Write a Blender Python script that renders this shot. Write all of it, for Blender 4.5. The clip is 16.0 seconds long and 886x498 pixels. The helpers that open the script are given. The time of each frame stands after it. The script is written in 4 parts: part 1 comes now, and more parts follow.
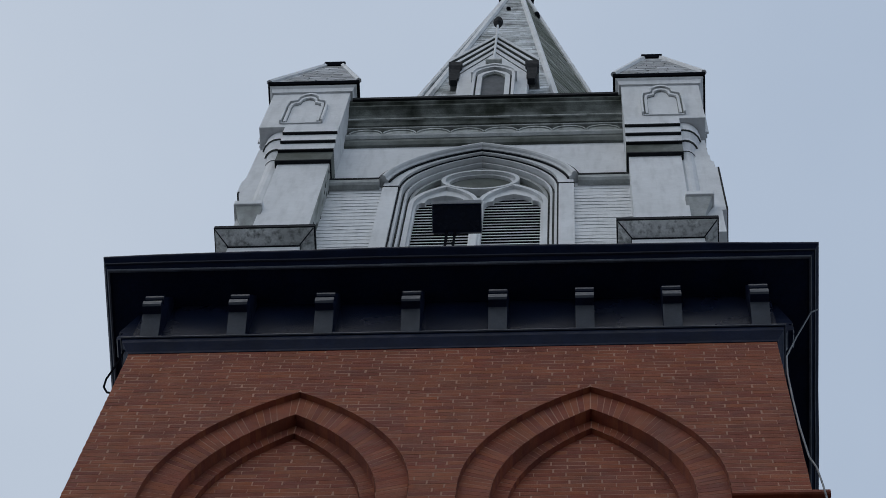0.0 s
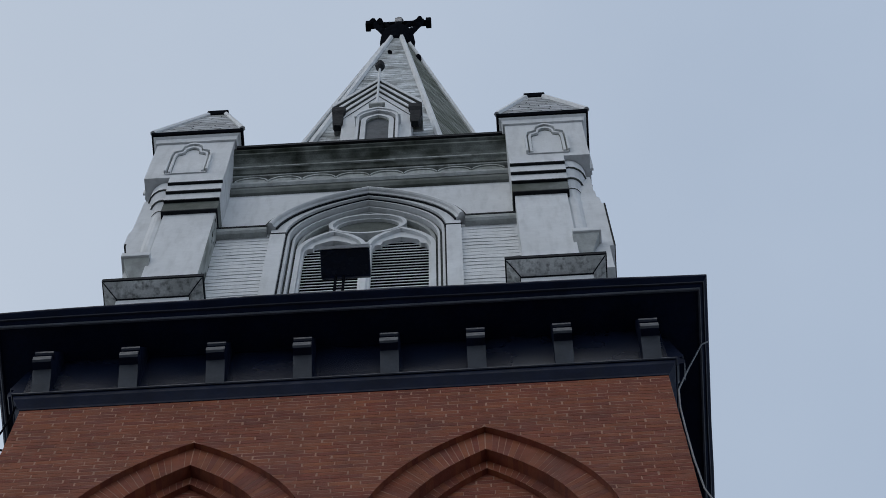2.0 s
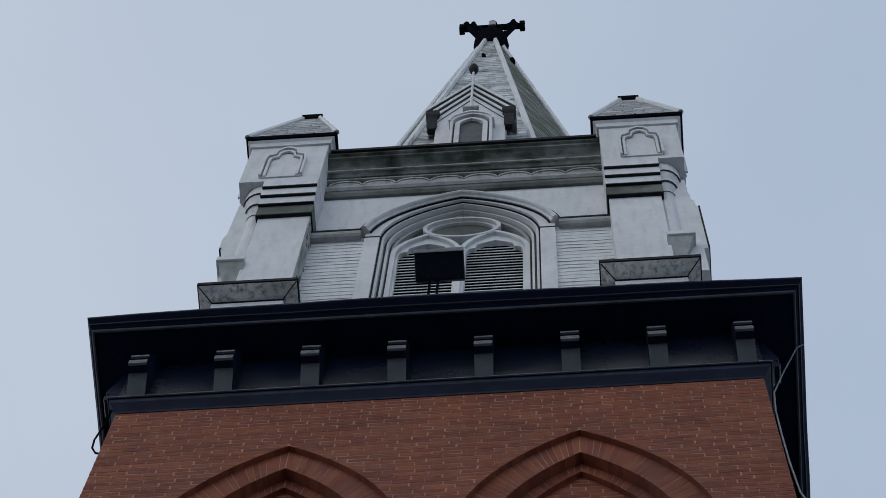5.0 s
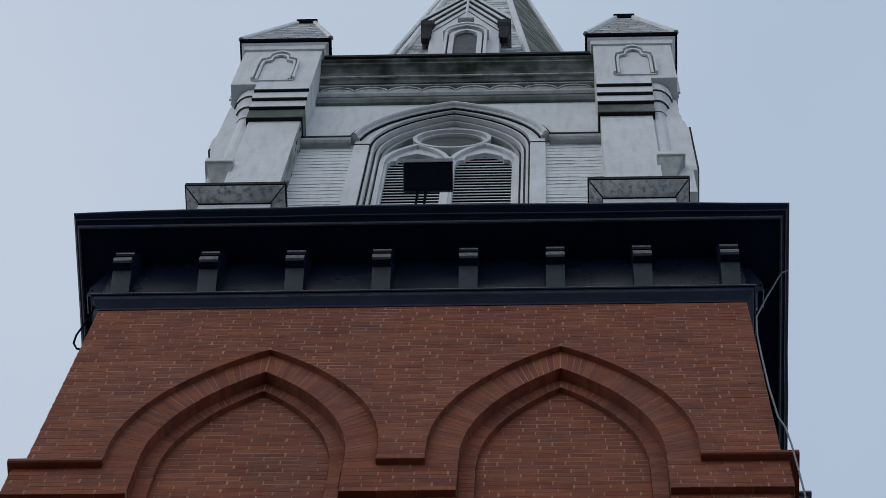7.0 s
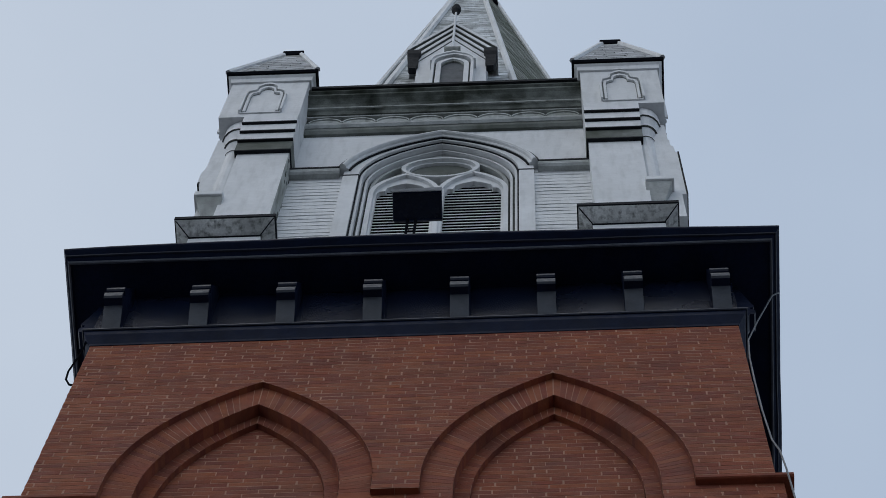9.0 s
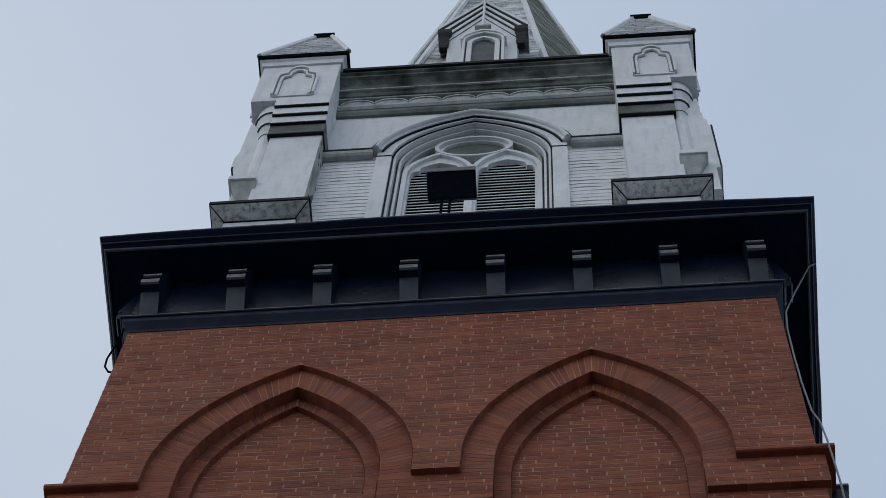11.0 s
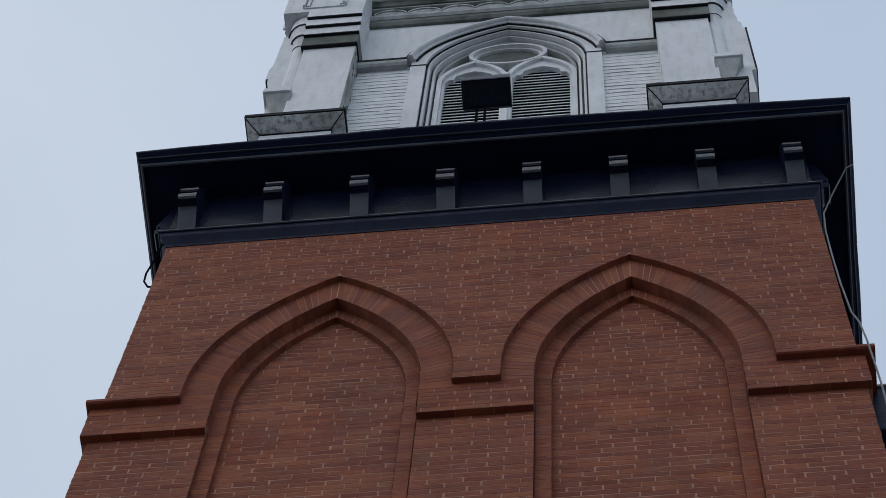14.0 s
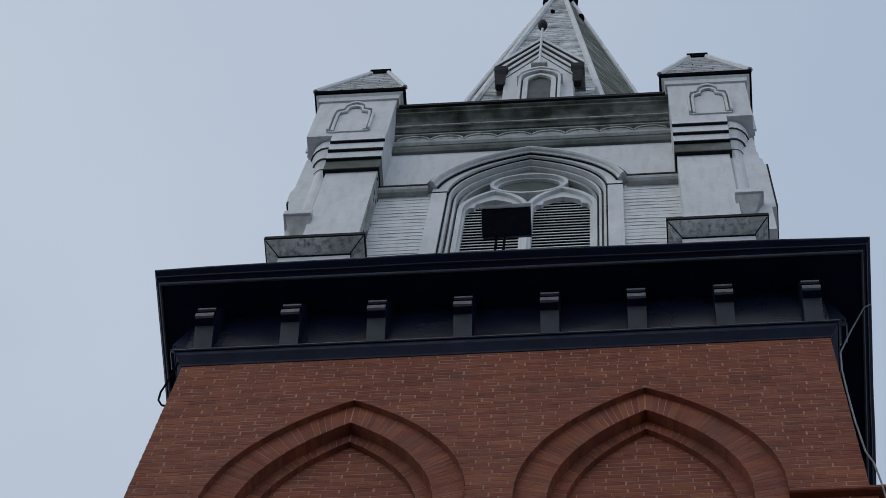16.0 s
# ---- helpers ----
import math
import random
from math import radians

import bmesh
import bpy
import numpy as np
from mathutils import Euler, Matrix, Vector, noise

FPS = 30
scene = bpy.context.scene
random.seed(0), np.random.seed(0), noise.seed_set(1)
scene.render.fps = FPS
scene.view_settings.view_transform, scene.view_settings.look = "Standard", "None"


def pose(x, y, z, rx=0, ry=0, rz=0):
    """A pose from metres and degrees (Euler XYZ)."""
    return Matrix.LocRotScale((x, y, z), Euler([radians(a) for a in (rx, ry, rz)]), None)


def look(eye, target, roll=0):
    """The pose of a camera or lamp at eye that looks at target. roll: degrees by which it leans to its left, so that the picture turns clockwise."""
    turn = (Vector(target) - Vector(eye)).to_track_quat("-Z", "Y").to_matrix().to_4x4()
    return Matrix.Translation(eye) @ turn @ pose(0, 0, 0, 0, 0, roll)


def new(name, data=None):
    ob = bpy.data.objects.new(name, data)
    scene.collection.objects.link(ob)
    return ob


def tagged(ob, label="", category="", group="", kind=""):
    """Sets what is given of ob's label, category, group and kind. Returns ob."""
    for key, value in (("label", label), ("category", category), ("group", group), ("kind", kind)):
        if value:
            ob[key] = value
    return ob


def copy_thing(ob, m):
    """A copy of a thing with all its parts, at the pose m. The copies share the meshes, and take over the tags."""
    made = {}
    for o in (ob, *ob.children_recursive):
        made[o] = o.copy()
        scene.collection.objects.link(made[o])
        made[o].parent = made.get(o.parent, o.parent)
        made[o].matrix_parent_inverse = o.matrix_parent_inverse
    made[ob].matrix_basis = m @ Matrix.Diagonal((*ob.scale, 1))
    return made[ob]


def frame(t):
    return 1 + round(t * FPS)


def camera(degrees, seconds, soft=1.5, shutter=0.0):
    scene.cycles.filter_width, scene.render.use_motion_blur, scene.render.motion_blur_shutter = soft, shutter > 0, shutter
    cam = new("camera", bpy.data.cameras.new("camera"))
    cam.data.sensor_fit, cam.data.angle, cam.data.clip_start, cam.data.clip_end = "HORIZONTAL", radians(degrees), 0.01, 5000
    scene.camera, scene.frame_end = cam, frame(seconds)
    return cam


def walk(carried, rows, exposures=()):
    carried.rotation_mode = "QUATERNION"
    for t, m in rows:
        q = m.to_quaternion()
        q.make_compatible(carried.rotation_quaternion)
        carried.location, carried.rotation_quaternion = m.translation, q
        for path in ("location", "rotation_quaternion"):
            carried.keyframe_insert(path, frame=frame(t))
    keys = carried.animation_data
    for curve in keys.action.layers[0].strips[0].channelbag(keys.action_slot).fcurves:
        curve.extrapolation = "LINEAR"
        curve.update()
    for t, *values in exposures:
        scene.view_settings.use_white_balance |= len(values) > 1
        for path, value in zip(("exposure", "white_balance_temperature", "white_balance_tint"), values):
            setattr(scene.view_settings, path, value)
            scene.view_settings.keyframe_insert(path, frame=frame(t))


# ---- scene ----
# ---- the camera and its way: it stands near the tower's foot and turns ----
EYE = (0.941, -8.497, 1.6)
TURNS = (
    (0.0, 164.532, -2.303, 1.879),
    (0.5, 164.244, -0.961, 1.615),
    (1.0, 164.549, -0.137, 2.086),
    (1.5, 165.013, 0.264, 2.620),
    (2.0, 165.366, 0.330, 3.204),
    (2.5, 165.659, 0.104, 3.754),
    (3.0, 165.872, -0.319, 4.147),
    (3.5, 165.972, -0.751, 4.298),
    (3.7, 165.984, -0.874, 4.469),
    (5.8, 164.701, -1.691, 2.685),
    (6.0, 164.495, -1.758, 2.363),
    (6.5, 164.016, -1.861, 1.773),
    (7.0, 163.729, -1.847, 1.376),
    (7.5, 163.681, -1.719, 1.205),
    (8.0, 163.895, -1.527, 1.362),
    (8.5, 164.202, -1.434, 1.810),
    (8.7, 164.288, -1.399, 2.032),
    (11.0, 163.822, -1.676, 3.833),
    (11.5, 163.641, -1.768, 4.028),
    (12.0, 163.350, -1.827, 4.326),
    (12.5, 162.985, -1.899, 4.623),
    (13.0, 162.514, -1.953, 4.948),
    (13.5, 162.101, -2.017, 5.056),
    (14.0, 161.975, -2.039, 5.144),
    (14.5, 162.309, -2.117, 5.127),
    (15.0, 163.034, -2.282, 4.900),
    (15.5, 163.932, -2.574, 4.345),
    (16.0, 164.557, -2.864, 3.588),
)
cam = camera(17.39, 16.0, soft=0.6)
walk(cam, [(t, pose(*EYE, rx, ry, rz)) for t, rx, ry, rz in TURNS],
     exposures=((0.0, -0.06), (3.5, -0.07), (6.0, -0.04), (7.0, -0.01), (12.5, 0.0), (13.5, 0.04), (14.5, 0.10), (15.0, 0.12), (15.5, -0.12), (16.0, -0.1)))

# ---- overcast winter sky ----
world = bpy.data.worlds.new("world")
scene.world = world
world.use_nodes = True
wn, wl = world.node_tree.nodes, world.node_tree.links
wn.clear()
w_out = wn.new("ShaderNodeOutputWorld")
w_bg = wn.new("ShaderNodeBackground")
w_sky = wn.new("ShaderNodeTexSky")
w_sky.sky_type = "NISHITA"
w_sky.sun_disc = False
w_sky.sun_elevation, w_sky.sun_rotation = radians(57), radians(220)
w_sky.dust_density = 4.0
w_dim = wn.new("ShaderNodeMix")
w_dim.data_type, w_dim.blend_type = "RGBA", "MULTIPLY"
w_dim.inputs[0].default_value = 1.0
w_dim.inputs[7].default_value = (0.10, 0.10, 0.10, 1)
w_tc = wn.new("ShaderNodeTexCoord")
w_noise = wn.new("ShaderNodeTexNoise")
w_noise.inputs["Scale"].default_value = 3.2
w_noise.inputs["Detail"].default_value = 5.0
w_noise.inputs["Roughness"].default_value = 0.5
w_ramp = wn.new("ShaderNodeValToRGB")
w_ramp.color_ramp.elements[0].position, w_ramp.color_ramp.elements[1].position = 0.3, 0.7
w_ramp.color_ramp.elements[0].color = (0.435, 0.535, 0.680, 1)
w_ramp.color_ramp.elements[1].color = (0.525, 0.625, 0.765, 1)
w_mix = wn.new("ShaderNodeMix")
w_mix.data_type = "RGBA"
w_mix.inputs[0].default_value = 0.88
wl.new(w_tc.outputs["Generated"], w_noise.inputs["Vector"])
wl.new(w_noise.outputs["Fac"], w_ramp.inputs["Fac"])
wl.new(w_sky.outputs["Color"], w_dim.inputs[6])
wl.new(w_dim.outputs[2], w_mix.inputs[6])
w_sep = wn.new("ShaderNodeSeparateXYZ")
w_east = wn.new("ShaderNodeMapRange")
w_east.interpolation_type = "SMOOTHSTEP"
for key, value in zip((1, 2, 3, 4), (-0.28, 0.25, 0.0, 1.0)):
    w_east.inputs[key].default_value = value
w_tint = wn.new("ShaderNodeMix")
w_tint.data_type, w_tint.blend_type = "RGBA", "MULTIPLY"
w_tint.inputs[0].default_value = 1.0
w_shade = wn.new("ShaderNodeMix")
w_shade.data_type = "RGBA"
w_shade.inputs[6].default_value, w_shade.inputs[7].default_value = (1.16, 1.10, 1.04, 1), (0.93, 0.94, 0.96, 1)
wl.new(w_tc.outputs["Generated"], w_sep.inputs[0])
wl.new(w_sep.outputs["X"], w_east.inputs[0])
wl.new(w_east.outputs[0], w_shade.inputs[0])
wl.new(w_ramp.outputs["Color"], w_tint.inputs[6])
wl.new(w_shade.outputs[2], w_tint.inputs[7])
wl.new(w_tint.outputs[2], w_mix.inputs[7])
wl.new(w_mix.outputs[2], w_bg.inputs["Color"])
w_bg.inputs["Strength"].default_value = 1.0
wl.new(w_bg.outputs["Background"], w_out.inputs["Surface"])

sun = new("sun", bpy.data.lights.new("sun", "SUN"))
sun.data.energy, sun.data.angle, sun.data.color = 0.5, radians(60), (1.0, 0.97, 0.93)
sun.matrix_world = look((-10, -12, 34), (0, 0, 10))


# ---- materials ----
def material(name, base, rough=0.8, metal=0.0, mottle=0.25, scale=6.0, streak=None, streak_amount=0.0, streak_scale=(9, 9, 0.8),
             spot=None, spot_amount=0.0, bump=0.15, bump_scale=60.0, piece="", piece_amount=0.0, spec=0.4):
    """A weathered surface: mottling at two scales, run-off streaks, patches of growth and fine relief."""
    m = bpy.data.materials.new(name)
    m.use_nodes = True
    n, l = m.node_tree.nodes, m.node_tree.links
    b = n["Principled BSDF"]
    b.inputs["Roughness"].default_value, b.inputs["Metallic"].default_value = rough, metal
    b.inputs["Specular IOR Level"].default_value = spec
    place = n.new("ShaderNodeNewGeometry").outputs["Position"]

    def tex(sc, detail=5.0, vec=None):
        t = n.new("ShaderNodeTexNoise")
        t.inputs["Scale"].default_value, t.inputs["Detail"].default_value = sc, detail
        l.new(vec or place, t.inputs["Vector"])
        return t.outputs["Fac"]

    def mix(kind, fac, a, c):
        x = n.new("ShaderNodeMix")
        x.data_type, x.blend_type = "RGBA", kind
        for sock, v in ((0, fac), (6, a), (7, c)):
            if hasattr(v, "is_output"):
                l.new(v, x.inputs[sock])
            else:
                x.inputs[sock].default_value = v if sock == 0 else (*v, 1)
        return x.outputs[2]

    def ramp(v, lo, hi, a=0.0, c=1.0):
        r = n.new("ShaderNodeMapRange")
        for k, x in zip((1, 2, 3, 4), (lo, hi, a, c)):
            r.inputs[k].default_value = x
        l.new(v, r.inputs[0])
        return r.outputs[0]

    def grey(v):
        c = n.new("ShaderNodeCombineColor")
        for k in range(3):
            l.new(v, c.inputs[k])
        return c.outputs[0]

    col = mix("MULTIPLY", 1.0, base, grey(ramp(tex(scale), 0.3, 0.7, 1 - mottle, 1 + mottle)))
    col = mix("MULTIPLY", 1.0, col, grey(ramp(tex(scale * 9, 3.0), 0.3, 0.7, 1 - mottle * 0.5, 1 + mottle * 0.5)))
    if piece:
        if piece == "object":
            rnd = n.new("ShaderNodeObjectInfo").outputs["Random"]
        else:
            rnd = n.new("ShaderNodeNewGeometry").outputs["Random Per Island"]
        col = mix("MULTIPLY", 1.0, col, grey(ramp(rnd, 0, 1, 1 - piece_amount, 1 + piece_amount)))
        hs = n.new("ShaderNodeHueSaturation")
        l.new(ramp(rnd, 0, 1, 0.494, 0.507), hs.inputs["Hue"])
        l.new(col, hs.inputs["Color"])
        col = hs.outputs["Color"]
    if streak:
        mp = n.new("ShaderNodeMapping")
        mp.inputs["Scale"].default_value = streak_scale
        l.new(place, mp.inputs["Vector"])
        col = mix("MIX", ramp(tex(1.0, 6.0, mp.outputs[0]), 0.48, 0.75, 0, streak_amount), col, streak)
    if spot:
        col = mix("MIX", ramp(tex(scale * 0.35, 7.0), 0.47, 0.68, 0, spot_amount), col, spot)
    l.new(col, b.inputs["Base Color"])
    l.new(ramp(tex(scale * 3), 0.3, 0.7, max(rough - 0.1, 0.05), min(rough + 0.1, 1)), b.inputs["Roughness"])
    bp = n.new("ShaderNodeBump")
    bp.inputs["Strength"].default_value, bp.inputs["Distance"].default_value = bump, 0.01
    l.new(tex(bump_scale, 6.0), bp.inputs["Height"])
    l.new(bp.outputs[0], b.inputs["Normal"])
    return m


BRICK = (0.230, 0.056, 0.0235)
MAT_BRICK = material("brick_face", BRICK, 0.9, mottle=0.22, scale=3.0, piece="island", piece_amount=0.19, bump=0.5, bump_scale=90,
                     streak=(0.14, 0.05, 0.04), streak_amount=0.35, streak_scale=(1.4, 1.4, 0.35))
MAT_BRICK_PIECE = material("brick_piece", BRICK, 0.9, mottle=0.22, scale=3.0, piece="object", piece_amount=0.19, bump=0.5, bump_scale=90)
MAT_MORTAR = material("mortar", (0.39, 0.205, 0.135), 0.95, mottle=0.25, scale=5.0, bump=0.4, bump_scale=150)
MAT_WHITE = material("white_paint", (0.755, 0.77, 0.775), 0.7, mottle=0.06, scale=1.8, streak=(0.20, 0.21, 0.19), streak_amount=0.22, streak_scale=(14, 14, 2.2),
                     spot=(0.36, 0.37, 0.34), spot_amount=0.22, bump=0.25, bump_scale=40)
MAT_DIRT_SHADE = material("soiled_and_shaded_white", (0.185, 0.20, 0.185), 0.8, spec=0.15, mottle=0.2, scale=3.0, streak=(0.05, 0.06, 0.045), streak_amount=0.85,
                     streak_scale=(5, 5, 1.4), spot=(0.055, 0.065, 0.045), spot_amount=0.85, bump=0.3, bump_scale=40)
MAT_CROWN = material("mossy_soiled_paint", (0.17, 0.185, 0.168), 0.85, spec=0.1, mottle=0.3, scale=9.0, streak=(0.02, 0.025, 0.018), streak_amount=0.95,
                     streak_scale=(3.5, 3.5, 1.0), spot=(0.025, 0.03, 0.02), spot_amount=0.9, bump=0.4, bump_scale=40)
MAT_BLACK = material("black_paint", (0.0065, 0.0120, 0.0340), 0.55, mottle=0.25, scale=4.0, streak=(0.010, 0.013, 0.022), streak_amount=0.5,
                     streak_scale=(6, 6, 0.9), bump=0.1, spec=0.08)
MAT_BRACKET = material("lit_bracket_paint", (0.029, 0.036, 0.050), 0.5, mottle=0.2, scale=6.0, bump=0.1, spec=0.4)
MAT_BLACK_DULL = material("dim_lit_black_paint", (0.011, 0.016, 0.032), 0.5, mottle=0.3, scale=7.0, bump=0.1, spec=0.25)
MAT_FRIEZE = material("gloss_black_paint", (0.005, 0.010, 0.028), 0.24, mottle=0.2, scale=0.35, bump=0.0, bump_scale=2.0, spec=0.55)
MAT_BEAD = material("bead_highlight_paint", (0.065, 0.075, 0.095), 0.5, mottle=0.3, scale=7.0, bump=0.1)
MAT_STAINED = material("stained_white_paint", (0.44, 0.46, 0.44), 0.8, spec=0.2, mottle=0.18, scale=4.0, streak=(0.08, 0.09, 0.07), streak_amount=0.75,
                       streak_scale=(11, 11, 2.0), spot=(0.16, 0.175, 0.14), spot_amount=0.5, bump=0.3, bump_scale=40)
MAT_SLATE = material("grey_slate", (0.40, 0.415, 0.43), 0.75, mottle=0.3, scale=8.0, piece="island", piece_amount=0.28,
                     spot=(0.18, 0.19, 0.17), spot_amount=0.6, bump=0.4)
MAT_SPIRE = material("pale_shingle", (0.64, 0.67, 0.68), 0.8, spec=0.15, mottle=0.25, scale=7.0, piece="island", piece_amount=0.2,
                     streak=(0.12, 0.13, 0.12), streak_amount=0.8, streak_scale=(6, 6, 0.8), spot=(0.12, 0.135, 0.115), spot_amount=0.75, bump=0.4)
MAT_MOSS = material("mossy_shingle", (0.25, 0.265, 0.225), 0.9, mottle=0.3, scale=4.0, piece="island", piece_amount=0.2,
                    spot=(0.07, 0.09, 0.05), spot_amount=0.8, bump=0.5)
MAT_REVEAL = material("weathered_shaded_grey", (0.42, 0.44, 0.43), 0.8, mottle=0.15, scale=5.0, streak=(0.15, 0.16, 0.14), streak_amount=0.6, spot=(0.2, 0.21, 0.18), spot_amount=0.5, bump=0.3)
MAT_CAP = material("grimy_cap_paint", (0.66, 0.67, 0.65), 0.85, spec=0.15, mottle=0.2, scale=7.0, streak=(0.06, 0.065, 0.055), streak_amount=0.8,
                   streak_scale=(26, 26, 3.0), spot=(0.16, 0.17, 0.15), spot_amount=0.35, bump=0.3)
MAT_LEAD_SHADE = material("lead_and_shade", (0.020, 0.022, 0.025), 0.8, mottle=0.3, scale=9.0, bump=0.2, spec=0.06)
MAT_IRON = material("black_iron", (0.008, 0.009, 0.012), 0.9, metal=0.0, mottle=0.3, scale=12.0, bump=0.2, spec=0.0)
MAT_LOUVRE = material("louvre_paint", (0.78, 0.80, 0.81), 0.7, mottle=0.15, scale=5.0, spot=(0.2, 0.22, 0.2), spot_amount=0.5)
MAT_SOOT_SHADE = material("soot_and_shade_paint", (0.075, 0.08, 0.075), 0.9, spec=0.1, mottle=0.3, scale=8.0, streak=(0.2, 0.21, 0.19), streak_amount=0.4, bump=0.3)
MAT_HOLLOW = material("shadowed_grey_paint", (0.22, 0.23, 0.22), 0.9, spec=0.1, mottle=0.25, scale=8.0, bump=0.3)
MAT_DARK = material("dark_void_and_shade", (0.008, 0.008, 0.009), 1.0, mottle=0.2, spec=0.0)
MAT_CABLE = material("grey_cable", (0.12, 0.13, 0.14), 0.5, mottle=0.2)
MAT_GROUND = material("paving", (0.12, 0.12, 0.125), 0.9, mottle=0.3, scale=0.5, bump=0.4)
MAT_PANE = material("grey_pane", (0.10, 0.11, 0.12), 0.6, mottle=0.2, scale=4.0, spec=0.05)
MAT_LENS = material("black_lens", (0.004, 0.008, 0.020), 0.25, mottle=0.1, spec=0.2)


# ---- mesh helpers ----
def part(name, bm, mat, parent=None, label="", kind=""):
    me = bpy.data.meshes.new(name)
    bmesh.ops.recalc_face_normals(bm, faces=bm.faces[:])
    bm.to_mesh(me)
    bm.free()
    for x in (mat if isinstance(mat, (list, tuple)) else (mat,)):
        me.materials.append(x)
    ob = new(name, me)
    if parent:
        ob.parent = parent
    return tagged(ob, label, "", "", kind)


def empty(name, label, category, parent=None):
    ob = new(name)
    if parent:
        ob.parent = parent
    return tagged(ob, label, category)


def bx(bm, x0, x1, y0, y1, z0, z1, bevel=0.0, idx=0):
    v = [bm.verts.new((x, y, z)) for z in (z0, z1) for y in (y0, y1) for x in (x0, x1)]
    fs = [bm.faces.new([v[i] for i in q]) for q in ((0, 2, 3, 1), (4, 5, 7, 6), (0, 1, 5, 4), (2, 6, 7, 3), (0, 4, 6, 2), (1, 3, 7, 5))]
    for f in fs:
        f.material_index = idx
    if bevel:
        es = {e for f in fs for e in f.edges}
        bmesh.ops.bevel(bm, geom=list(es), offset=bevel, segments=2, affect="EDGES", profile=0.6)
    return fs


def loft(bm, rings, closed=True, caps=True, idx=0):
    """Skin between rings of equally many points."""
    vs = [[bm.verts.new(p) for p in r] for r in rings]
    k = len(vs[0])
    for a, b in zip(vs, vs[1:]):
        for i in range(k if closed else k - 1):
            j = (i + 1) % k
            f = bm.faces.new((a[i], a[j], b[j], b[i]))
            f.material_index = idx
    if caps:
        bm.faces.new(vs[0])
        bm.faces.new(vs[-1][::-1])
    return vs


def square_ring(h, z):
    return [(-h, -h, z), (h, -h, z), (h, h, z), (-h, h, z)]


def square_mould(bm, profile):
    """A moulding that runs round a square tower: profile of (half width, height), bottom to top."""
    loft(bm, [square_ring(h, z) for h, z in profile])


def arch_half(z, half, spring, c):
    """Half the width of a pointed arch at height z; c is how far its centres lie past the middle."""
    if z <= spring:
        return half
    d = (half + c) ** 2 - (z - spring) ** 2
    return max(math.sqrt(d) - c, 0.0) if d > 0 else 0.0


def arch_line(half, spring, c, base, n=14):
    """Points (x, z) of a pointed arch from its left foot over the apex to its right foot."""
    r = half + c
    top = math.acos(c / r)
    left = [(-(r * math.cos(top * i / n) - c), spring + r * math.sin(top * i / n)) for i in range(n + 1)]
    left = [(-half, base)] + left
    left[-1] = (0.0, left[-1][1])
    return left + [(-x, z) for x, z in left[-2::-1]]


def band(bm, outer, inner, y0, y1, dx=0.0, idx=0):
    """A solid band between two lines of (x, z), from y0 (front) to y1."""
    rings = []
    for (a, b), (c, d) in zip(outer, inner):
        rings.append([(a + dx, y0, b), (c + dx, y0, d), (c + dx, y1, d), (a + dx, y1, b)])
    loft(bm, rings, idx=idx)


def tube(bm, pts, r, n=6):
    pts = [Vector(p) for p in pts]
    rings = []
    for i, p in enumerate(pts):
        d = (pts[min(i + 1, len(pts) - 1)] - pts[max(i - 1, 0)]).normalized()
        a = d.orthogonal().normalized()
        a = d.cross(Vector((0, 1, 0.01))).normalized() if abs(d.y) < 0.9 else a
        b = d.cross(a)
        rings.append([p + r * (math.cos(2 * math.pi * k / n) * a + math.sin(2 * math.pi * k / n) * b) for k in range(n)])
    loft(bm, rings)


def lathe(bm, x, y, profile, n=16):
    loft(bm, [[(x + r * math.cos(2 * math.pi * k / n), y + r * math.sin(2 * math.pi * k / n), z) for k in range(n)] for r, z in profile])


def turned(ob, k):
    """The same part on another side of the tower."""
    return copy_thing(ob, Matrix.Rotation(k * math.pi / 2, 4, "Z"))


# ---- the plan: tower axis at x = y = 0, ground at z = 0 ----
H = 2.32            # half the width of the brick shaft
B = 21.357          # top of the brickwork
AX, AL = 0.987, -1.001     # axes of the two blind arches
OUT = (0.845, B - 2.89, 1.83)     # outer arch: half width, spring, centre offset
INN = (0.64, B - 2.95, 1.83)
IN2 = (0.54, B - 2.95, 1.83)
Y_BAND, Y_RING, Y_PANEL, Y_PIER = -H + 0.042, -H + 0.125, -H + 0.165, -H + 0.088
COURSE, STRETCHER, JOINT = 0.069, 0.2127, 0.0105
RISE = 0.042         # by which the courses of the band close up
Z_STOP, Z_STEP = B - 45 * COURSE, B - 52 * COURSE + RISE
ARCH_BASE = B - 9.0

# ---- ground ----
bm = bmesh.new()
loft(bm, [[(-900, -900, 0), (900, -900, 0), (900, 900, 0), (-900, 900, 0)]], caps=False)
bm.faces.new([bm.verts.new(p) for p in ((-900, -900, 0), (900, -900, 0), (900, 900, 0), (-900, 900, 0))])
ground = part("ground", bm, MAT_GROUND)
tagged(ground, "plain grey paved ground round the tower", "ground", "", "structure")

tower = empty("church_tower", "red brick church tower with black bracketed cornice and white wooden belfry", "church tower")

# ---- brick shaft: mortar core behind the brick faces ----
J = 0.0009           # depth of the joints
bm = bmesh.new()
hc = H - 0.19
bx(bm, -hc, hc, -hc, hc, 0, B + 0.2)


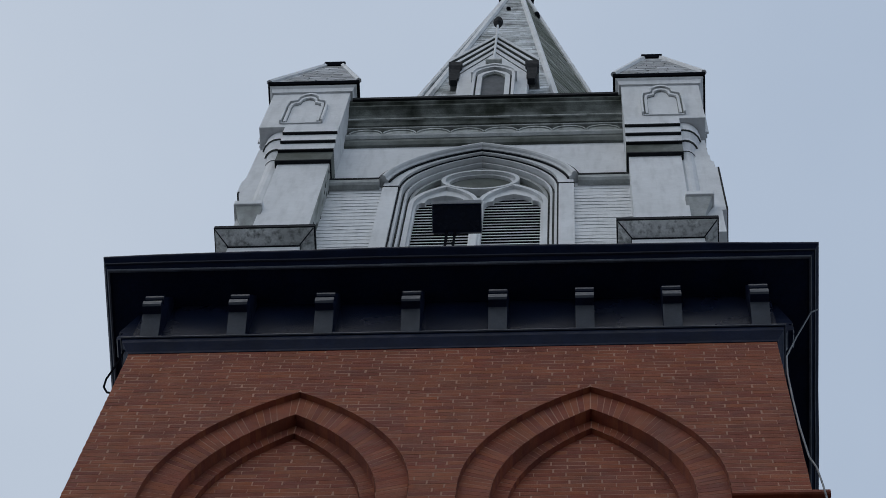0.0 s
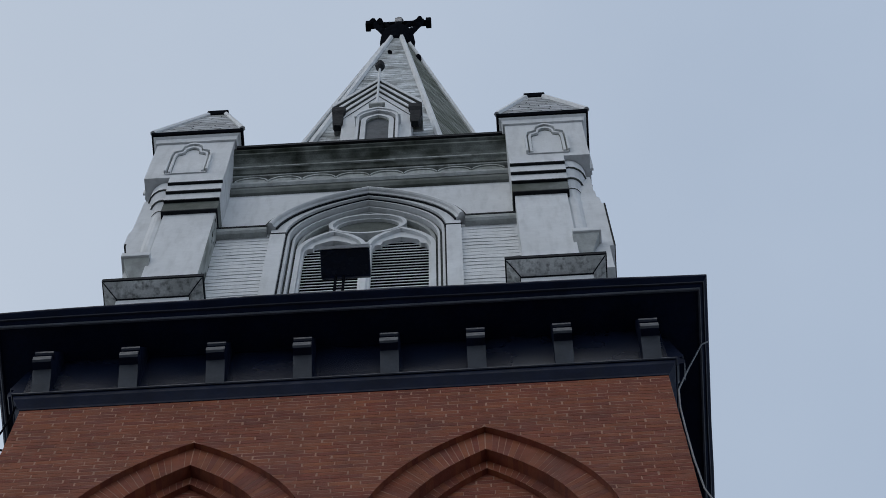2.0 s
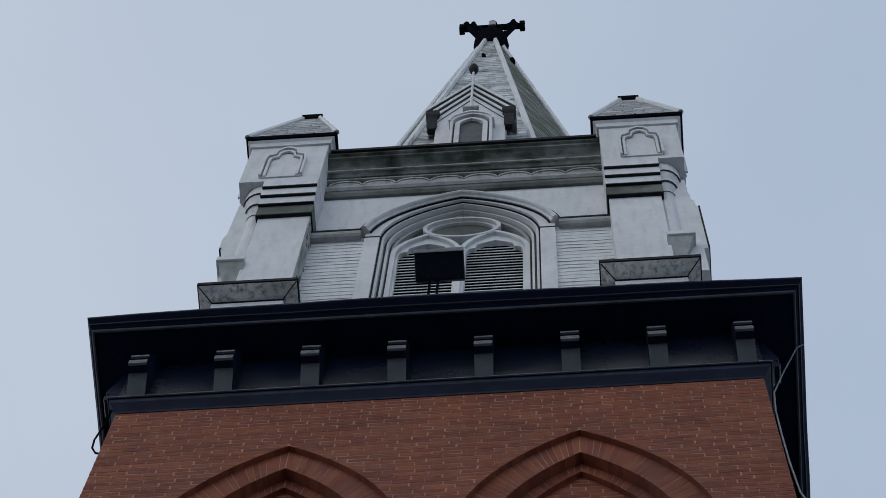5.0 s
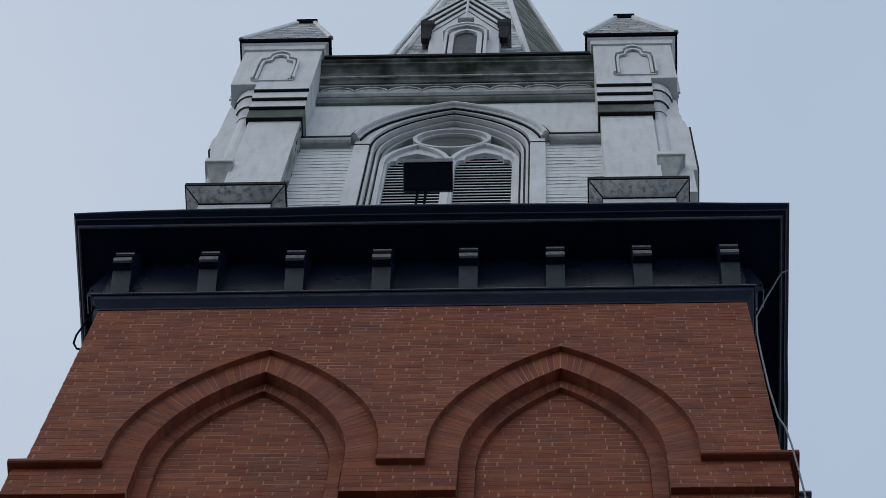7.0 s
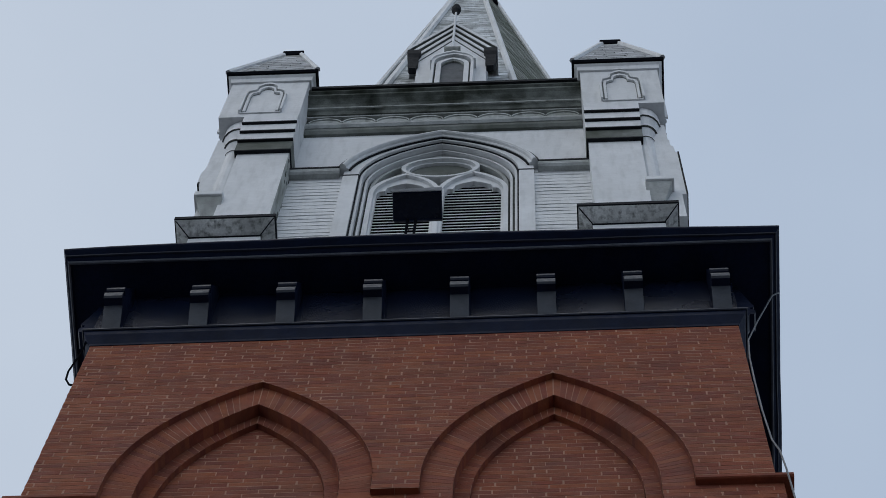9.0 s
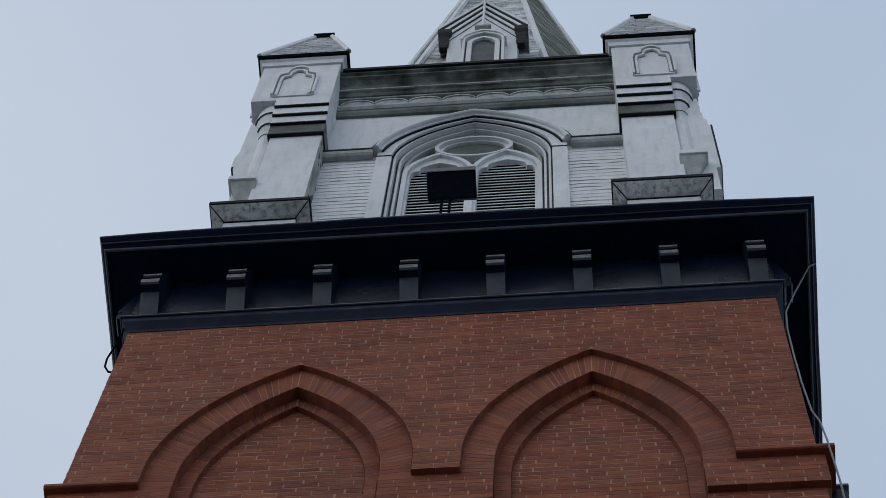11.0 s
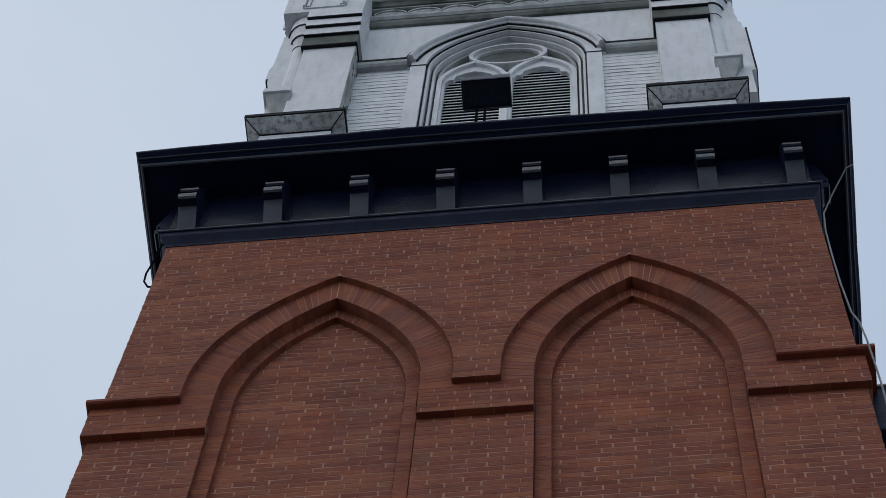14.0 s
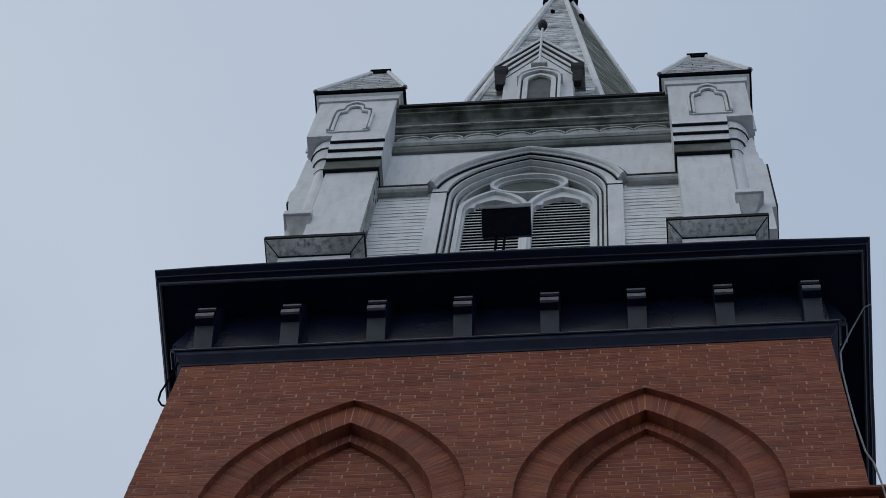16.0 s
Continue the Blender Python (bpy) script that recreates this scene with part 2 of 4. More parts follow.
def strip_wall(bm, x0, x1, z0, z1, y, holes):
    """A flat wall at depth y with arch openings (centre, arch) cut out of it."""
    xs = {x0, x1}
    for c, a in holes:
        for px, pz in arch_line(*a, z0):
            if x0 < px + c < x1:
                xs.add(px + c)
    xs = sorted(xs)
    for a, b in zip(xs, xs[1:]):
        if b - a < 1e-6:
            continue
        lo = [z0, z0]
        for c, ar in holes:
            if abs((a + b) / 2 - c) < ar[0]:
                for k, x in enumerate((a, b)):
                    r = ar[0] + ar[2]
                    lo[k] = ar[1] + math.sqrt(max(r * r - (abs(x - c) + ar[2]) ** 2, 0))
        q = [(a, y, min(lo[0], z1)), (b, y, min(lo[1], z1)), (b, y, z1), (a, y, z1)]
        bm.faces.new([bm.verts.new(p) for p in q])


ARCHES = [(AL, OUT), (AX, OUT)]
strip_wall(bm, -H, H, Z_STOP, B, -H + J, ARCHES)
for c in (AL, AX):
    o, i, i2 = arch_line(*OUT, Z_STOP), arch_line(*INN, ARCH_BASE), arch_line(*IN2, ARCH_BASE)
    band(bm, o, [(x, z) if z > Z_STOP else (x, Z_STOP) for x, z in arch_line(*INN, Z_STOP)], Y_BAND + J, -hc, c)
    band(bm, [(x * 1.0, z) for x, z in i], i2, Y_RING + J, -hc, c)
    bm.faces.new([bm.verts.new((x + c, Y_PANEL + J, z)) for x, z in i2])
# piers below the arches and their stepped heads
XB0, XB1, XP0, XP1 = -H - 0.085, H + 0.045, -H - 0.045, H + 0.015     # ends of the band and of the piers
for x0, x1 in ((XB0 + J, AL - INN[0]), (AL + INN[0], AX - INN[0]), (AX + INN[0], XB1 - J)):
    bx(bm, x0, x1, Y_BAND + J, -hc, Z_STEP, Z_STOP)
for x0, x1 in ((XP0 + J, AL - INN[0]), (AL + INN[0], AX - INN[0]), (AX + INN[0], XP1 - J)):
    bx(bm, x0, x1, Y_PIER + J, -hc, 0, Z_STEP)
for x0, x1 in ((AL - INN[0], AL + INN[0]), (AX - INN[0], AX + INN[0])):
    bx(bm, x0, x1, Y_PIER + J, -hc, 0, ARCH_BASE)
for x0, x1 in ((-H + J, AL - OUT[0]), (AL + OUT[0], AX - OUT[0]), (AX + OUT[0], H - J)):
    bx(bm, x0, x1, -H + J + 0.002, -hc, Z_STOP, Z_STOP + 0.03)
# the other three sides
for x0, x1 in ((-H + J, -hc), (hc, H - J)):
    bx(bm, x0, x1, -H + J + 0.003, H - J, Z_STOP, B)
bx(bm, -hc, hc, hc, H - J, 0, B)
for x0, x1 in ((XP0 + J, -hc), (hc, XP1 - J)):
    bx(bm, x0, x1, -hc, H - J, 0, Z_STOP)
wall = part("wall", bm, MAT_MORTAR, tower, "red brick wall with two blind pointed arches", "stuff")
# stone-like brick ledges that end at the corners of the tower
for x0, x1 in ((-H - 0.11, AL - OUT[0]), (AX + OUT[0], H + 0.11)):
    bm = bmesh.new()
    y0 = -H - 0.008
    a, b = (x0, x1)
    loft(bm, [[(x, y0 + 0.012, Z_STOP - 0.004), (x, y0, Z_STOP + 0.008), (x, y0, Z_STOP + 0.045), (x, -H + 0.02, Z_STOP + 0.07), (x, H, Z_STOP + 0.07), (x, H, Z_STOP - 0.004)]
              for x in (a, (a * 2 + b) / 3, (a + 2 * b) / 3, b)])
    part("ledge", bm, MAT_BRICK, tower, "projecting brick ledge at the tower corner")

# ---- black cornice ----
bm = bmesh.new()
square_mould(bm, [(H - 0.1, B - 0.01), (H + 0.006, B - 0.01), (H + 0.012, B + 0.012), (H + 0.03, B + 0.05), (H + 0.055, B + 0.10), (H + 0.068, B + 0.165),
                  (H + 0.074, B + 0.168), (H + 0.074, B + 0.186), (H + 0.066, B + 0.192), (H + 0.02, B + 0.20), (H + 0.0, B + 1.12), (H - 0.1, B + 1.13)])
cornice = part("cornice", bm, MAT_BLACK, tower, "black painted bracketed cornice")
bm = bmesh.new()
loft(bm, [square_ring(H + 0.023, B + 0.20), square_ring(H + 0.023, B + 1.098)], caps=False)
part("frieze", bm, MAT_FRIEZE, cornice, "glossy black frieze board between the brackets")
# slightly lighter bead, the highlight on the bed mould put into its colour
bm = bmesh.new()
loft(bm, [square_ring(h, B + z) for h, z in ((H + 0.072, 0.150), (H + 0.079, 0.158), (H + 0.080, 0.172), (H + 0.072, 0.180))], caps=False)
part("bed_bead", bm, MAT_BLACK_DULL, cornice)


def eave_ring(side, front, z, cx, bow=0.0, nip=0.0, n=14):
    """A ring round the eave; bow swells the middle of each side, nip rounds the corners off."""
    corners = [(-1, -1), (1, -1), (1, 1), (-1, 1)]
    ring = []
    for i in range(4):
        (ax, ay), (ex, ey) = corners[i], corners[(i + 1) % 4]
        for j in range(n):
            u = j / n
            v = 2 * u - 1
            px, py = ax + (ex - ax) * u, ay + (ey - ay) * u
            out = bow * (1 - v * v) * (1 - i % 2) - nip * max(0.0, abs(v) - 0.97) / 0.03
            if j:
                out += EDGE_WAVE[(i * n + j) % len(EDGE_WAVE)] * (bow > 0)
            nx, ny = (0, py) if ay == ey else (px, 0)
            if j == 0:
                nx, ny = px * 0.7, py * 0.7
            ring.append((cx + px * (H + side) + nx * out, py * (H + front) + ny * out, z))
    return ring


wave = random.Random(21)
EDGE_WAVE = [wave.uniform(-0.0035, 0.0035) for _ in range(56)]      # dents in the old metal edge
bm = bmesh.new()
loft(bm, [eave_ring(a, b, B + z, c, w, w * 0.12) for a, b, z, c, w in (
    (-0.1, -0.1, 1.10, 0.0, 0), (0.295, 0.299, 1.10, 0.018, 0), (0.295, 0.299, 1.085, 0.018, 0), (0.312, 0.316, 1.085, 0.018, 0), (0.316, 0.320, 1.112, 0.018, 0),
    (0.335, 0.343, 1.130, 0.02, 0.004), (0.350, 0.366, 1.150, 0.024, 0.012), (0.366, 0.394, 1.176, 0.029, 0.02), (0.370, 0.399, 1.186, 0.029, 0.024), (0.370, 0.399, 1.206, 0.029, 0.026),
    (0.34, 0.36, 1.23, 0.029, 0.02), (-0.3, -0.3, 1.72, 0.0, 0), (-0.9, -0.9, 1.78, 0.0, 0))])
part("eave", bm, MAT_BLACK, cornice, "black eave with moulded edge and dark roof")
# lighter grey paints the thin highlight along the inner eave edge
bm = bmesh.new()
loft(bm, [eave_ring(a, b, B + z, 0.018) for a, b, z in ((0.300, 0.304, 1.083), (0.312, 0.316, 1.081), (0.319, 0.323, 1.088), (0.320, 0.324, 1.110), (0.30, 0.304, 1.110))], caps=False)
part("eave_bead", bm, MAT_BEAD, cornice)
# slightly lighter line along the fascia
bm = bmesh.new()
loft(bm, [eave_ring(a, b, B + z, c, w, w * 0.12) for a, b, z, c, w in ((0.340, 0.350, 1.132, 0.022, 0.006), (0.345, 0.359, 1.133, 0.023, 0.008), (0.349, 0.364, 1.142, 0.024, 0.010),
                                                              (0.340, 0.352, 1.150, 0.023, 0.010))], caps=False)
part("eave_fillet", bm, MAT_BLACK_DULL, cornice)


def bracket_mesh(deep):
    """A scrolled bracket: a raking foot, then two rounded steps out under the eave."""
    bm = bmesh.new()
    w = 0.068
    prof = [(0.0, 0.20), (0.035, 0.20), (0.15, 0.43), (0.206, 0.437), (0.220, 0.452), (0.226, 0.49), (0.220, 0.53), (0.206, 0.548), (0.175, 0.555), (0.172, 0.592),
            (0.210, 0.597), (0.222, 0.61), (0.224, 0.64), (0.212, 0.665), (0.08, 1.10), (0.0, 1.10)]
    loft(bm, [[(x, -H - 0.02 - d * deep, B + z) for d, z in prof] for x in (-w, w)])
    # cheeks and undersides coloured darker, upper lobe dimmer, as light falls on them
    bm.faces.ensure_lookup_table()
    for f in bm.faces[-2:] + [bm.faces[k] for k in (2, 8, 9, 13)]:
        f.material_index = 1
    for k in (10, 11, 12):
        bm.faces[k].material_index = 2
    return bm


for side in range(4):
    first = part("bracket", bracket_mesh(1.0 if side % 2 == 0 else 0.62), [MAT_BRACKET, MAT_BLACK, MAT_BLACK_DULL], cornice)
    for k in range(8):
        m = Matrix.Rotation(side * math.pi / 2, 4, "Z") @ Matrix.Translation((-2.200 + 0.6325 * k, 0, 0))
        if k == 0:
            first.matrix_basis = m
        else:
            copy_thing(first, m)

# ---- belfry ----
BW = H - 0.47       # half width of the belfry walls
bm = bmesh.new()
WIN = (0.752, B + 6.43, 0.77)
strip_wall(bm, -BW, BW, B + 1.5, B + 9.2, -BW, [(0, WIN)])
loft(bm, [[(x, -BW, z), (x, -BW + 0.3, z)] for x, z in arch_line(*WIN, B + 1.5)], closed=False, caps=False)
belfry = part("belfry_wall", bm, MAT_WHITE, tower, "white painted wooden belfry wall with clapboards")
for k in (1, 2, 3):
    turned(belfry, k)


def clapboard_mesh(x0, x1):
    bm = bmesh.new()
    xs = [x0 + (x1 - x0) * i / 5 for i in range(6)]
    loft(bm, [[(x, 0.02, 0), (x, -0.0095 + random.uniform(-0.004, 0.004), random.uniform(-0.012, 0.008)), (x, -0.004, 0.125), (x, 0.02, 0.125)] for x in xs])
    return bm


for x0, x1 in ((-1.42, -0.89), (0.89, 1.42)):
    boards = [part("clapboard", clapboard_mesh(x0, x1), MAT_WHITE, belfry) for _ in range(6)]
    for i in range(40):
        m = pose(0, -BW, B + 1.9 + 0.117 * i)
        if i < 6:
            boards[i].matrix_basis = m
        else:
            copy_thing(boards[i % 6], m)


def belfry_window():
    win = new("belfry_window")
    win.parent = tower
    tagged(win, "pointed louvred belfry window with white tracery")
    yb = -BW
    base = B + 1.6
    # flat casing
    bm = bmesh.new()
    band(bm, arch_line(0.893, B + 6.43, 0.77, base), arch_line(0.75, B + 6.43, 0.77, base), yb - 0.045, yb + 0.05)
    part("casing", bm, MAT_WHITE, win)
    # hood mould with returns to the buttresses
    bm = bmesh.new()
    rolls = [(0.955, 0.05), (0.955, -0.07), (0.946, -0.10), (0.930, -0.115), (0.910, -0.115), (0.896, -0.102), (0.890, -0.08), (0.868, -0.07), (0.866, 0.05)]
    lines = [(arch_line(a, B + 6.34, 0.77, B + 6.34)[3:-3], y) for a, y in rolls]
    loft(bm, [[(line[i][0], yb + y, line[i][1]) for line, y in lines] for i in range(len(lines[0][0]))])
    part("hood_mould", bm, MAT_WHITE, win)
    # dark strips that paint shade lines along the hood and inside the casing
    bm = bmesh.new()
    band(bm, arch_line(0.869, B + 6.34, 0.77, B + 6.34)[3:-3], arch_line(0.853, B + 6.34, 0.77, B + 6.34)[3:-3], yb - 0.062, yb + 0.02)
    band(bm, arch_line(0.967, B + 6.34, 0.77, B + 6.34)[3:-3], arch_line(0.954, B + 6.34, 0.77, B + 6.34)[3:-3], yb - 0.090, yb + 0.02)
    band(bm, arch_line(0.758, B + 6.43, 0.77, base), arch_line(0.735, B + 6.43, 0.77, base), yb - 0.02, yb + 0.04)
    part("flashing", bm, MAT_LEAD_SHADE, win)
    # joint where the arch of the casing springs
    for x in (-0.893, 0.748):
        bm = bmesh.new()
        bx(bm, x - 0.004, x + 0.149, yb - 0.049, yb, B + 6.43, B + 6.46)
        part("casing_joint", bm, MAT_LEAD_SHADE, win)
    # stepped reveals, the deepest in a darker grey
    for a, b, y0, y1 in ((0.735, 0.712, -0.01, 0.1), (0.690, 0.668, 0.04, 0.14), (0.648, 0.612, 0.085, 0.2)):
        bm = bmesh.new()
        band(bm, arch_line(a, B + 6.43, 0.77, base), arch_line(b, B + 6.43, 0.77, base), yb + y0, yb + y1)
        part("reveal", bm, MAT_WHITE if y0 < 0.05 else MAT_REVEAL, win)
    # hollows between the orders, soiled and with their shade painted in
    for a, y0, y1 in ((0.712, 0.055, 0.12), (0.668, 0.10, 0.16)):
        bm = bmesh.new()
        band(bm, arch_line(a + 0.03, B + 6.43, 0.77, base), arch_line(a - 0.022, B + 6.43, 0.77, base), yb + y0, yb + y1)
        part("hollow", bm, MAT_SOOT_SHADE, win)
    # tracery
    yt0, yt1 = yb + 0.075, yb + 0.15
    bm = bmesh.new()
    bx(bm, -0.055, 0.055, yt0, yt1, base, B + 6.30, 0.012)
    bx(bm, -0.028, 0.028, yt0 - 0.03, yt0 + 0.01, base, B + 6.30, 0.01)
    part("mullion", bm, MAT_WHITE, win)
    ring_c, ring_r = B + 7.09, 0.375
    bm = bmesh.new()
    for r0, r1, y0 in ((ring_r, ring_r - 0.04, yt0 - 0.01), (ring_r - 0.036, ring_r - 0.075, yt0 + 0.025)):
        n = 32
        rings = []
        for k in range(n + 1):
            a = 2 * math.pi * k / n
            rings.append([(r * math.cos(a), y, ring_c + r * math.sin(a)) for r, y in ((r0, y0), (r1, y0), (r1, yt1), (r0, yt1))])
        loft(bm, rings, caps=False)
    part("tracery_ring", bm, MAT_WHITE, win)
    # panel inside the ring, darker than the tracery
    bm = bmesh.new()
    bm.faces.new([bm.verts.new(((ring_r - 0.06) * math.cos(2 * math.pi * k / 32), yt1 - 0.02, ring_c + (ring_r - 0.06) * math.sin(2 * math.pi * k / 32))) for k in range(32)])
    part("ring_panel", bm, MAT_DIRT_SHADE, win)
    for c in (-0.318, 0.318):
        bm = bmesh.new()
        band(bm, arch_line(0.33, B + 6.2, 0.6, base), arch_line(0.285, B + 6.2, 0.6, base), yt0 - 0.005, yt1, c)
        part("tracery_arch", bm, MAT_WHITE, win)
        # cusped inner order
        bm = bmesh.new()
        o = arch_line(0.29, B + 6.2, 0.6, base)
        inn = []
        for k, (x, z) in enumerate(arch_line(0.262, B + 6.22, 0.22, base)):
            s = k / (len(o) - 1)
            dip = 0.06 * max(0, 1 - abs(abs(s - 0.5) - 0.26) / 0.06)
            inn.append((x * (1 - dip * 2.2), z - dip * 0.9))
        band(bm, o, inn, yt0 + 0.03, yt1, c)
        part("cusped_arch", bm, MAT_WHITE, win)
    # solid spandrels behind the tracery, in a darker paint
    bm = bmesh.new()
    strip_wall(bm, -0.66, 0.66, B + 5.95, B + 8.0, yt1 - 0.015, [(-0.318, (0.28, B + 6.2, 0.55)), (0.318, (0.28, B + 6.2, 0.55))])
    part("spandrel", bm, MAT_DIRT_SHADE, win)
    # louvre slats: body coloured black for the shade beneath, front edge pale
    z = base + 0.1
    slat = None
    while z < B + 6.75:
        if slat is None:
            bm = bmesh.new()
            loft(bm, [[(x, 0.0, 0.0), (x, 0.0, 0.022), (x, 0.08, 0.09), (x, 0.08, 0.068)] for x in (-0.64, 0.64)])
            bx(bm, -0.64, 0.64, -0.0055, -0.001, 0.0, 0.0235, idx=1)
            slat = part("louvre_slat", bm, [MAT_DARK, MAT_LOUVRE], win)
            slat.matrix_basis = pose(0, yt1 + 0.005, z)
        else:
            copy_thing(slat, pose(0, yt1 + 0.005, z))
        z += 0.098
    bm = bmesh.new()
    bx(bm, -0.75, 0.75, yb + 0.27, yb + 0.3, base, B + 8.1)
    part("backing", bm, MAT_DARK, win)
    return win


win = belfry_window()
for k in (1, 2, 3):
    turned(win, k)
for side in range(4):
    for x0, x1 in ((-1.42, -0.93), (0.93, 1.42)):
        bm = bmesh.new()
        # grey body paints in the shade under the mould; lead line on top
        prof = [(0.0, 6.47), (0.06, 6.47), (0.08, 6.50), (0.085, 6.55), (0.085, 6.60), (0.04, 6.65), (0.0, 6.67)]
        loft(bm, [[(x, -BW - d, B + z) for d, z in prof] for x in (x0, x1)])
        loft(bm, [[(x, -BW - 0.091, B + 6.575), (x, -BW - 0.091, B + 6.622), (x, -BW - 0.04, B + 6.682), (x, -BW - 0.04, B + 6.64)] for x in (x0, x1)], idx=1)
        ob = part("string_mould", bm, [MAT_REVEAL, MAT_LEAD_SHADE], belfry)
        ob.matrix_basis = Matrix.Rotation(side * math.pi / 2, 4, "Z")

# belfry cornice: bed mould, frieze and a soot-dark crown
h0 = BW
bm = bmesh.new()
square_mould(bm, [(h0 + d, B + z) for d, z in ((-0.3, 8.745), (0.075, 8.745), (0.10, 8.75), (0.115, 8.82), (0.13, 8.84), (0.16, 8.95), (0.205, 9.015), (0.235, 9.04), (0.235, 9.10), (0.26, 9.12), (0.26, 9.22), (-0.3, 9.34))])
crown = part("belfry_cornice", bm, MAT_CROWN, tower, "weather-stained white moulded belfry cornice")
for mat, prof in ((MAT_DIRT_SHADE, ((-0.1, 8.20), (0.03, 8.20), (0.05, 8.26), (0.05, 8.34), (-0.1, 8.35))),
                  (MAT_REVEAL, ((-0.1, 8.36), (0.055, 8.36), (0.078, 8.40), (0.078, 8.47), (0.06, 8.49), (-0.1, 8.495))),
                  (MAT_SOOT_SHADE, ((-0.1, 8.495), (0.052, 8.495), (0.052, 8.70), (-0.1, 8.70))),
                  (MAT_STAINED, ((-0.1, 8.70), (0.085, 8.70), (0.092, 8.715), (0.085, 8.74), (-0.1, 8.744))),
                  (MAT_STAINED, ((0.12, 8.845), (0.145, 8.85), (0.15, 8.872), (0.12, 8.88)))):
    bm = bmesh.new()
    square_mould(bm, [(h0 + d, B + z) for d, z in prof])
    part("moulding", bm, mat, crown)
bm = bmesh.new()
loft(bm, [[(-1.36, -h0 - 0.262, B + 9.17), (-1.36, -h0 - 0.285, B + 9.17), (-1.36, -h0 - 0.285, B + 9.25), (-1.36, -h0 - 0.2, B + 9.25)],
          [(1.36, -h0 - 0.262, B + 9.17), (1.36, -h0 - 0.285, B + 9.17), (1.36, -h0 - 0.285, B + 9.25), (1.36, -h0 - 0.2, B + 9.25)]])
drip = part("drip_edge", bm, MAT_LEAD_SHADE, tower)
for k in (1, 2, 3):
    turned(drip, k)
# scalloped frieze: a row of low segmental arches
n_sc = 8
w = 2.72 / n_sc
for k in range(n_sc):
    bm = bmesh.new()
    cx = -1.36 + w * (k + 0.5)
    arc = [(math.cos(math.pi * (1 - i / 12)), math.sin(math.pi * i / 12)) for i in range(13)]
    outer, inner = [(cx + w * 0.50 * x, B + 8.50 + 0.185 * z) for x, z in arc], [(cx + w * 0.46 * x, B + 8.497 + 0.150 * z) for x, z in arc]
    band(bm, outer, inner, -h0 - 0.078, -h0 - 0.045)
    loft(bm, [[(x, y, z) for x, z in inner] for y in (-h0 - 0.066, -h0 - 0.045)], idx=1)
    part("frieze_scallop", bm, [MAT_STAINED, MAT_DIRT_SHADE], crown)


# ---- corner buttresses and pinnacles ----
def buttress():
    """One front-facing buttress of the corner at +x, with its pedestal."""
    t = new("buttress")
    t.parent = tower
    tagged(t, "white wooden corner buttress on a capped pedestal")
    yp = -H - 0.06
    bm = bmesh.new()
    loft(bm, [[(x0, y0, z), (x1, y0, z), (x1, -BW + 0.05, z), (x0, -BW + 0.05, z)] for x0, x1, y0, z in
              ((1.365, 1.95, yp + 0.125, B + 3.10), (1.335, 1.98, yp + 0.095, B + 3.115), (1.275, 2.040, yp + 0.028, B + 3.165), (1.249, 2.064, yp, B + 3.19),
               (1.249, 2.064, yp, B + 3.26), (1.36, 1.95, yp + 0.13, B + 3.34))])
    part("pedestal_cap", bm, MAT_CAP, t)
    # lead drip edge round the top of the pedestal cap
    bm = bmesh.new()
    bx(bm, 1.238, 2.075, yp - 0.012, -BW + 0.05, B + 3.20, B + 3.268, 0.004)
    part("flashing", bm, MAT_LEAD_SHADE, t)
    bm = bmesh.new()
    bx(bm, 1.36, 1.955, yp + 0.13, -BW + 0.02, B + 1.4, B + 3.19)
    part("pedestal", bm, MAT_WHITE, t)
    bm = bmesh.new()
    for x0, x1 in ((1.252, 1.362), (2.061, 1.953)):
        tube(bm, [(x0, yp + 0.003, B + 3.186), ((x0 + x1) / 2, yp + 0.06, B + 3.135), (x1, yp + 0.122, B + 3.098)], 0.005)
    bx(bm, 1.355, 1.960, yp + 0.120, -BW + 0.02, B + 3.085, B + 3.102)
    part("mitre_joint", bm, MAT_LEAD_SHADE, t)
    bm = bmesh.new()
    bx(bm, 1.41, 1.90, -H + 0.25, -BW + 0.02, B + 3.3, B + 6.95)
    part("shaft", bm, MAT_WHITE, t)
    # lowest course in the darker paint, for the shade on its underside
    for j, (d, z) in enumerate(((0.215, 6.72), (0.19, 7.05), (0.165, 7.31), (0.141, 7.57))):
        bm = bmesh.new()
        bx(bm, 1.39, 1.925, -H + d, -BW + 0.02, B + z, B + z + 0.33, 0.006)
        part("corbel_course", bm, MAT_WHITE if j else MAT_DIRT_SHADE, t)
        # black strip below each course, shade painted into the gap
        bm = bmesh.new()
        bx(bm, 1.391, 1.924, -H + d - 0.002, -BW + 0.02, B + z - 0.03, B + z - 0.001)
        part("flashing", bm, MAT_LEAD_SHADE, t)
    return t


b0 = buttress()
for k in range(4):
    rot90 = Matrix.Rotation(k * math.pi / 2, 4, "Z")
    if k:
        copy_thing(b0, rot90)
mir = buttress()
for o in mir.children:
    for v in o.data.vertices:
        v.co.x = -v.co.x
    o.data.flip_normals()
for k in (1, 2, 3):
    turned(mir, k)


